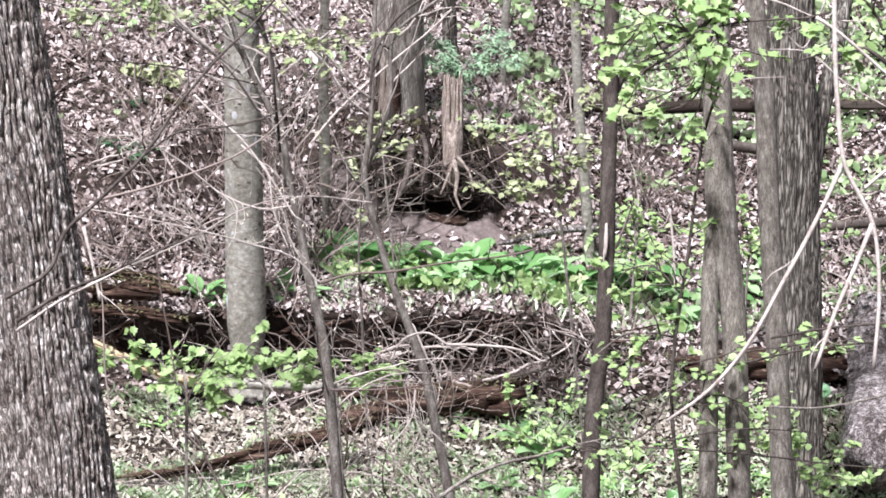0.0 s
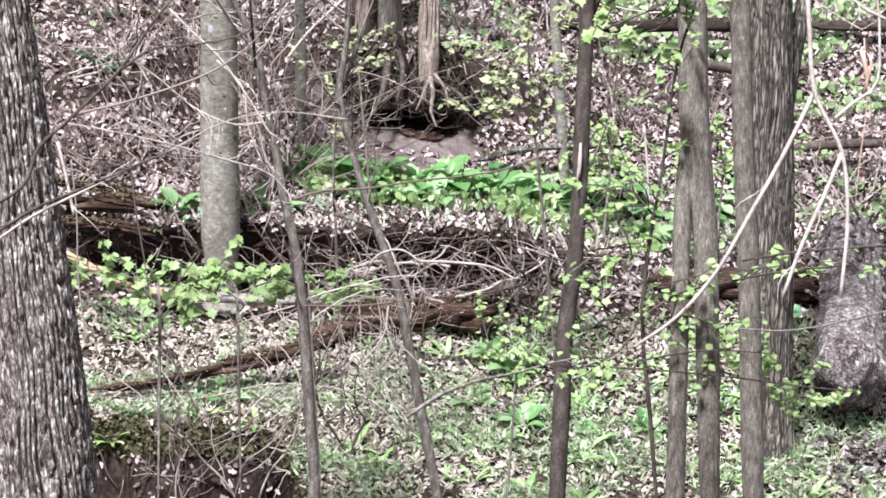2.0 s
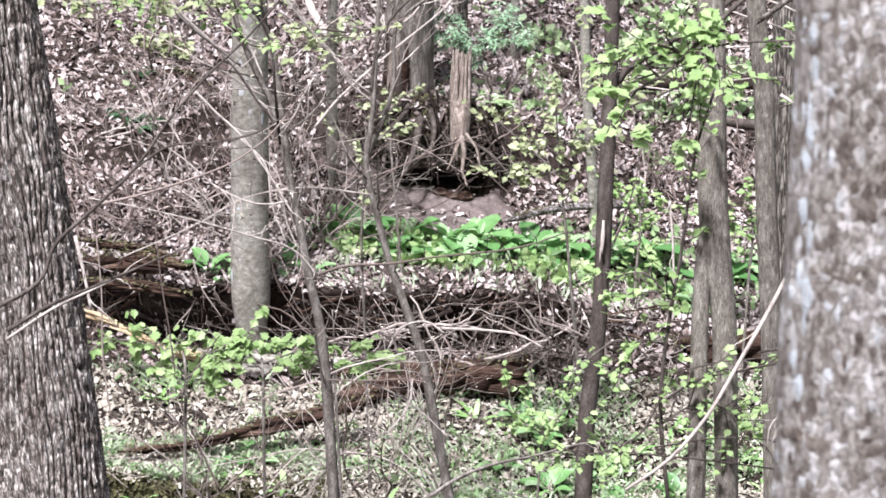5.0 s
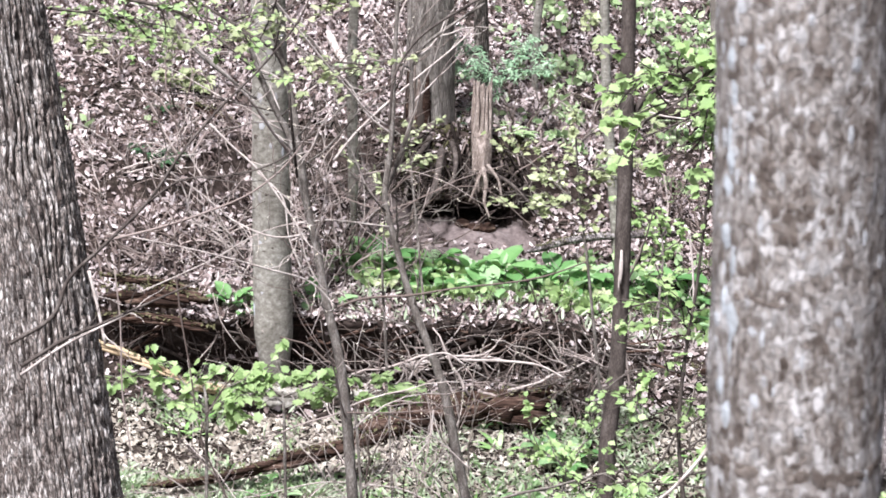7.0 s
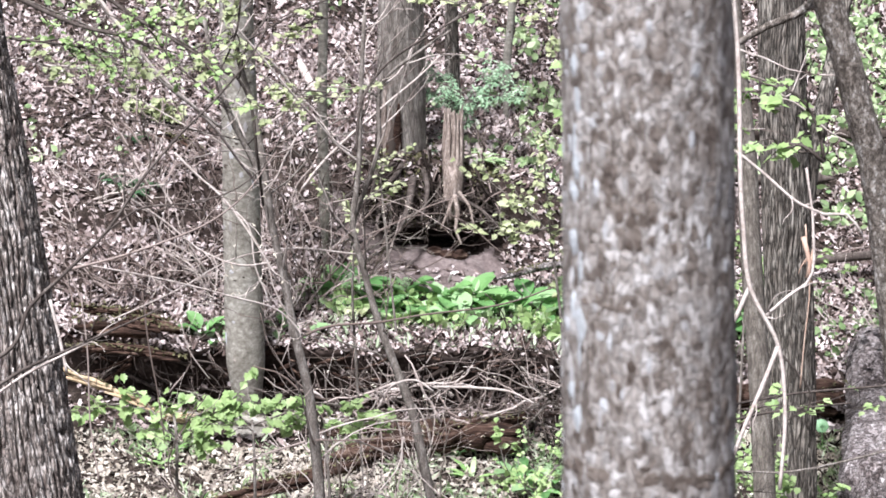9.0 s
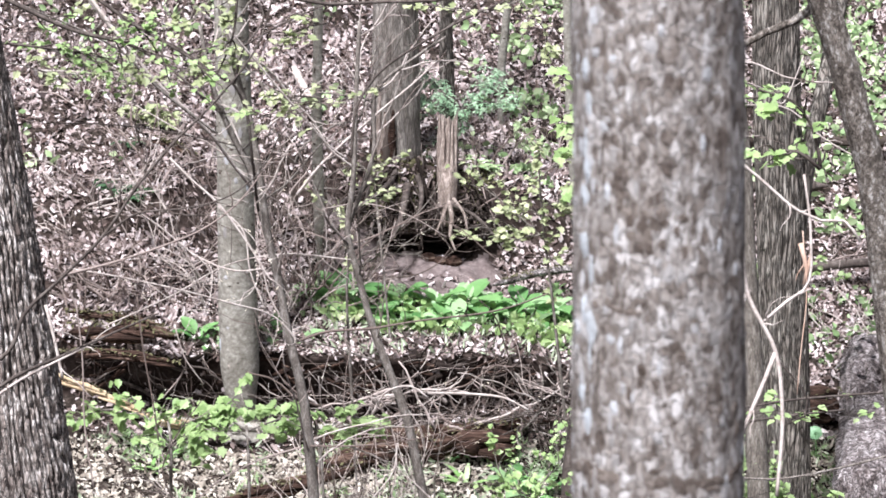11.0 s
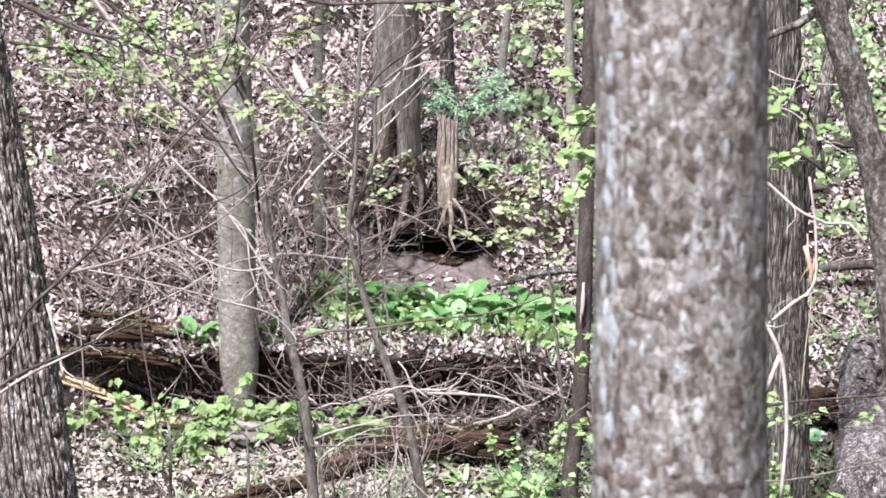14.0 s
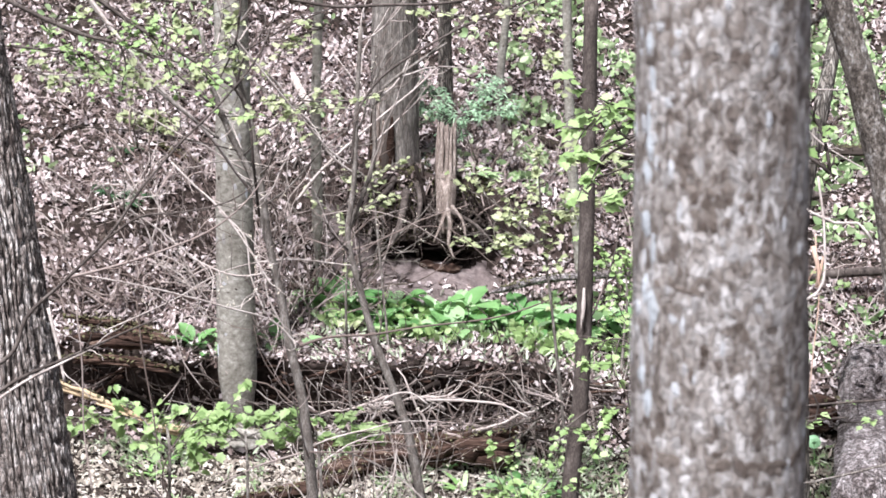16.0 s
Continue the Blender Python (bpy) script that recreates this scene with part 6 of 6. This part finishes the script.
vine("dark_branch", [at_radius([(-2.229, 12.214, 4.515), (-1.995, 12.264, 4.668), (-1.936, 12.311, 4.821), (-1.760, 12.364, 4.988), (-1.526, 12.434, 5.211), (-1.321, 12.522, 5.490), (-1.145, 12.583, 5.685), (-0.940, 12.645, 5.879), (-0.706, 12.741, 6.186), (-0.647, 12.801, 6.382)], 0.012, 0.004),
    at_radius([(-2.170, 12.181, 4.403), (-1.936, 12.227, 4.541), (-1.732, 12.255, 4.624), (-1.439, 12.298, 4.748), (-1.234, 12.326, 4.831)], 0.011, 0.004), at_radius([(-1.526, 12.434, 5.211), (-1.351, 12.471, 5.322), (-1.117, 12.483, 5.348), (-0.883, 12.503, 5.403), (-0.649, 12.557, 5.570)], 0.007, 0.003)], STEM_DARK, "dark leafless branch reaching across the furrowed tree", 73, 5, 0.4, 0.004, 0)
vine("pale_branch", [at_radius([(-2.349, 17.241, 5.623), (-1.995, 17.111, 5.168), (-1.811, 17.144, 4.918), (-1.625, 17.193, 4.723), (-1.477, 17.247, 4.544), (-1.336, 17.379, 4.281), (-1.192, 17.516, 4.032)], 0.013, 0.012), at_radius([(-2.664, 17.061, 5.041), (-2.192, 17.061, 5.011), (-1.811, 17.142, 4.911)], 0.007, 0.004)], TWIG_PALE, "bleached bare branch slanting across the beech", 74, 6, 0.5, 0.005, 20)
vine("pale_branch", [at_radius([(-1.416, 19.569, 4.626), (-1.184, 19.704, 4.364), (-1.056, 19.751, 4.165), (-0.925, 19.811, 4.009), (-0.794, 19.844, 3.763), (-0.568, 19.891, 3.559)], 0.012, 0.008), at_radius([(-1.083, 20.209, 3.255), (-0.918, 20.272, 3.457), (-0.729, 20.329, 3.637), (-0.350, 20.430, 3.951), (-0.067, 20.503, 4.176), (0.085, 20.548, 4.320)], 0.013, 0.007)], TWIG_PALE, "two crossing bleached branches in front of the den tree", 75, 5, 0.4, 0.005, 16)
vine("dark_branch", [at_radius([(-0.782, 11.829, 6.630), (-0.512, 11.821, 6.590), (-0.297, 11.815, 6.555), (-0.081, 11.820, 6.561), (0.243, 11.830, 6.572), (0.594, 11.858, 6.648)], 0.009, 0.007)], STEM_DARK, "thin dark branch crossing overhead", 76, 4, 0.3, 0.003)
vine("dark_branch", [at_radius([(-0.560, 18.854, 3.930), (-0.494, 18.981, 4.350), (-0.340, 19.046, 4.559), (-0.033, 19.114, 4.767), (0.274, 19.169, 4.933), (1.020, 19.269, 5.223)], 0.012, 0.008)], STEM_DARK, "dark curving branch before the den tree", 77, 5, 0.4, 0.004, 30)
vine("pale_branch", [at_radius([(-0.884, 17.431, 2.924), (-0.748, 17.445, 2.971), (-0.336, 17.457, 3.010), (-0.090, 17.469, 3.050), (0.689, 17.409, 3.197), (0.934, 17.435, 3.283)], 0.012, 0.005)], TWIG, "long thin twig reaching across the terrace", 78, 5, 0.35, 0.004, 20)
vine("pale_branch", [at_radius([(-2.511, 17.146, 3.571), (-2.147, 17.134, 3.510), (-1.378, 17.094, 3.331), (-1.030, 17.255, 3.149), (-0.882, 17.305, 2.958)], 0.005, 0.009), at_radius([(-2.343, 17.501, 3.002), (-1.802, 17.581, 3.238), (-1.427, 17.646, 3.435), (-1.004, 17.581, 3.541), (-0.512, 17.673, 3.469)], 0.006, 0.006)], TWIG_PALE, "pale thin twigs criss-crossing before the slope", 79, 8, 0.5, 0.004, 60)
vine("grey_branch", [at_radius([(-0.043, 14.838, 2.306), (0.209, 14.885, 2.461), (0.425, 14.908, 2.537), (0.641, 14.921, 2.581), (0.857, 14.939, 2.640), (1.145, 14.958, 2.702)], 0.013, 0.006), at_radius([(0.209, 14.885, 2.461), (0.353, 14.864, 2.392), (0.641, 14.840, 2.316)], 0.006, 0.003)], STEM, "grey fallen branch held above the herbs", 80, 5, 0.35, 0.004)
vine("dark_branch", [at_radius([(0.900, 14.622, 3.316), (1.179, 14.673, 3.483), (1.423, 14.622, 3.316), (1.783, 14.448, 3.433), (2.187, 14.181, 3.587)], 0.007, 0.004), at_radius([(1.074, 14.470, 2.816), (1.439, 14.278, 2.873), (1.849, 13.988, 2.951), (2.355, 13.971, 2.896), (2.659, 13.963, 2.870)], 0.007, 0.004), at_radius([(1.370, 14.293, 2.922), (1.771, 14.219, 3.024), (2.220, 14.027, 3.080)], 0.006, 0.003)], STEM_DARK, "thin dark level twigs by the twin-stemmed tree", 81, 4, 0.3, 0.003)
vine("pale_branch", [at_radius([(1.814, 19.222, 2.973), (1.845, 19.130, 2.672), (1.859, 19.025, 2.328)], 0.011, 0.008), at_radius([(1.959, 18.603, 4.374), (2.215, 18.609, 4.394), (2.557, 18.612, 4.402), (2.728, 18.609, 4.394), (3.070, 18.534, 4.149), (3.369, 18.484, 3.985)], 0.008, 0.006), at_radius([(2.087, 18.697, 4.680), (2.343, 18.671, 4.598), (2.600, 18.646, 4.517), (2.728, 18.615, 4.414), (2.835, 18.671, 4.598), (2.899, 18.721, 4.762)], 0.008, 0.005)], TWIG_PALE, "bleached forked twigs before the ridged tree", 82, 4, 0.35, 0.004)
vine("grey_branch", [at_radius([(-1.460, 15.769, 1.930), (-1.613, 15.861, 2.230), (-1.728, 15.950, 2.523), (-1.670, 15.995, 2.669), (-1.460, 16.084, 2.962)], 0.008, 0.004), at_radius([(-1.613, 15.861, 2.230), (-1.842, 15.928, 2.450), (-2.110, 15.984, 2.632)], 0.006, 0.003), at_radius([(-0.858, 16.923, 2.287), (-1.222, 16.888, 2.171), (-1.546, 16.829, 1.977), (-1.748, 16.747, 1.706)], 0.007, 0.004), at_radius([(-0.810, 17.205, 2.184), (-0.501, 17.205, 2.184), (-0.090, 17.217, 2.223), (0.404, 17.253, 2.341)], 0.007, 0.003)], TWIG, "bare seedling twigs above the ravine floor", 83, 5, 0.35, 0.004, 10)
vine("brown_branch", [at_radius([(-1.895, 13.325, 4.722), (-1.612, 13.351, 4.789), (-1.328, 13.382, 4.878), (-1.108, 13.413, 4.967), (-0.919, 13.457, 5.101), (-0.729, 13.532, 5.342)], 0.008, 0.004)], TWIG, "thin brown branch before the slope", 91, 4, 0.35, 0.004)
vine("pale_branch", [at_radius([(-1.966, 16.326, 4.287), (-1.737, 16.286, 4.139), (-1.470, 16.230, 3.936), (-1.202, 16.207, 3.843), (-1.011, 16.215, 3.860)], 0.007, 0.005), at_radius([(-1.387, 16.811, 4.128), (-1.210, 16.763, 3.957), (-1.163, 16.684, 3.693), (-1.053, 16.607, 3.428)], 0.008, 0.005), at_radius([(-0.911, 17.427, 4.414), (-0.992, 17.385, 4.279), (-1.053, 17.343, 4.143), (-1.150, 17.315, 4.055)], 0.008, 0.006), at_radius([(-1.660, 16.419, 4.578), (-1.507, 16.377, 4.431), (-1.355, 16.341, 4.301), (-1.164, 16.273, 4.062), (-0.973, 16.188, 3.768)], 0.008, 0.007)], TWIG_PALE, "bleached curling twigs before the beech", 92, 5, 0.4, 0.004, 50)
vine("pale_branch", [at_radius([(-2.210, 12.356, 4.290), (-1.972, 12.406, 4.445), (-1.765, 12.439, 4.544), (-1.512, 12.480, 4.664)], 0.009, 0.005), at_radius([(-1.904, 12.803, 4.721), (-1.859, 12.752, 4.546), (-1.814, 12.691, 4.342)], 0.01, 0.008)], TWIG_PALE, "pale dead branch leaning on the furrowed tree", 93, 2, 0.3, 0.004)
vine("brown_branch", [at_radius([(-2.152, 18.045, 3.065), (-2.097, 17.917, 2.635), (-2.034, 17.820, 2.307), (-1.991, 17.735, 2.020)], 0.007, 0.006), at_radius([(-1.862, 17.982, 2.838), (-1.798, 17.922, 2.633), (-1.649, 17.863, 2.428)], 0.005, 0.004), at_radius([(-2.451, 17.071, 3.318), (-2.411, 16.968, 2.969), (-2.391, 16.817, 2.465), (-2.331, 16.700, 2.069)], 0.006, 0.006)], TWIG, "upright brown twigs in front of the bank", 94, 3, 0.3, 0.004, 12)
vine("pale_branch", [at_radius([(-0.403, 18.397, 1.979), (-0.293, 18.448, 2.147), (-0.096, 18.461, 2.189), (0.036, 18.435, 2.105)], 0.01, 0.008), at_radius([(-0.205, 18.333, 1.769), (-0.236, 18.269, 1.560), (-0.403, 18.205, 1.350)], 0.008, 0.006), at_radius([(-0.009, 20.326, 1.449), (0.378, 20.323, 1.440), (0.668, 20.312, 1.403), (0.862, 20.283, 1.310)], 0.014, 0.009), at_radius([(-0.728, 18.804, 1.597), (-0.368, 18.764, 1.468), (-0.053, 18.698, 1.252), (0.082, 18.659, 1.123)], 0.007, 0.005)], TWIG_PALE, "bleached crooked sticks before the rotten log", 95, 4, 0.35, 0.004)
vine("brown_branch", [at_radius([(-1.080, 21.080, 2.676), (-0.685, 21.057, 2.579), (-0.388, 21.091, 2.672), (-0.091, 21.138, 2.812), (0.355, 21.188, 2.951)], 0.006, 0.004), at_radius([(-0.685, 21.029, 2.484), (-0.289, 21.106, 2.718), (0.107, 21.127, 2.763), (0.601, 21.035, 2.428)], 0.005, 0.004), at_radius([(-0.932, 21.139, 2.865), (-0.585, 21.158, 2.910), (-0.190, 21.136, 2.813), (0.156, 21.085, 2.621)], 0.005, 0.003)], TWIG, "arching twigs hanging before the den mouth", 96, 5, 0.35, 0.004, 60)
vine("dark_branch", [at_radius([(-2.239, 16.8, 5.657), (-2.003, 16.843, 5.472), (-1.782, 16.886, 5.316), (-1.596, 16.929, 5.196), (-1.41, 16.971, 5.046), (-1.28, 17.014, 4.955), (-1.209, 17.057, 4.804), (-1.165, 17.1, 4.384), (-1.15, 17.3, 3.95)], 0.007, 0.011),
    at_radius([(-1.259, 16.95, 4.965), (-1.196, 16.9, 5.201), (-1.05, 17.0, 5.437), (-1.152, 17.1, 5.595)], 0.008, 0.006), at_radius([(-1.19, 16.9, 5.24), (-0.927, 16.9, 5.39), (-0.66, 17.0, 5.495), (-0.469, 17.1, 5.546)], 0.007, 0.005)], STEM_DARK, "dark crooked bough forking before the beech", 131, 4, 0.3, 0.003, 14)
vine("grey_branch", [at_radius([(-2.876, 16.8, 5.639), (-2.587, 16.875, 5.494), (-2.295, 16.95, 5.344), (-2.039, 17.025, 5.175), (-1.823, 17.1, 4.916), (-1.41, 17.15, 4.56)], 0.005, 0.010),
    at_radius([(-2.856, 16.8, 5.298), (-2.613, 16.95, 5.233), (-2.407, 17.1, 5.132), (-2.1, 17.05, 5.08)], 0.006, 0.004), at_radius([(-2.962, 16.8, 5.13), (-2.787, 16.8, 5.148), (-2.497, 16.9, 5.053), (-2.2, 17.0, 5.021), (-1.824, 17.1, 4.896)], 0.006, 0.005)], STEM, "long thin grey branches fanning over the slope", 132, 5, 0.35, 0.003, 20)
vine("pale_branch", [at_radius([(-1.267, 16.8, 5.38), (-1.086, 16.86, 5.13), (-0.901, 16.92, 4.876), (-0.753, 16.98, 4.68), (-0.621, 17.04, 4.502), (-0.487, 17.1, 4.383)], 0.007, 0.006)], TWIG_PALE, "bleached slanting twig beside the beech", 133, 5, 0.35, 0.003, 14)
vine("dark_branch", [at_radius([(-2.497, 16.8, 4.728), (-2.196, 16.875, 4.701), (-1.933, 16.95, 4.657), (-1.589, 17.025, 4.577), (-1.281, 17.1, 4.487)], 0.004, 0.006)], STEM_DARK, "thin dark level twig before the slope", 134, 4, 0.25, 0.003)
vine("dark_branch", [at_radius([(1.471, 8.600, 5.911), (1.537, 8.600, 5.837), (1.583, 8.600, 5.781), (1.608, 8.600, 5.729), (1.600, 8.600, 5.672), (1.535, 8.600, 5.641)], 0.004, 0.0035)], STEM_DARK, "thin dark curling twig hanging from a vine", 141, 2, 0.1, 0.002, category="vine")
vine("dark_branch", [at_radius([(1.869, 13.500, 3.854), (2.157, 13.500, 3.909), (2.509, 13.500, 3.944), (2.765, 13.500, 3.964)], 0.0065, 0.008)], STEM_DARK, "thin dark level branch crossing the fallen trunk", 142, 3, 0.2, 0.003)
vine("grey_branch", [at_radius([(1.881, 13.500, 3.441), (2.125, 13.500, 3.431), (2.463, 13.500, 3.491), (2.783, 13.500, 3.578)], 0.006, 0.007)], STEM, "thin grey level twig low beside the ridged tree", 143, 3, 0.2, 0.003)
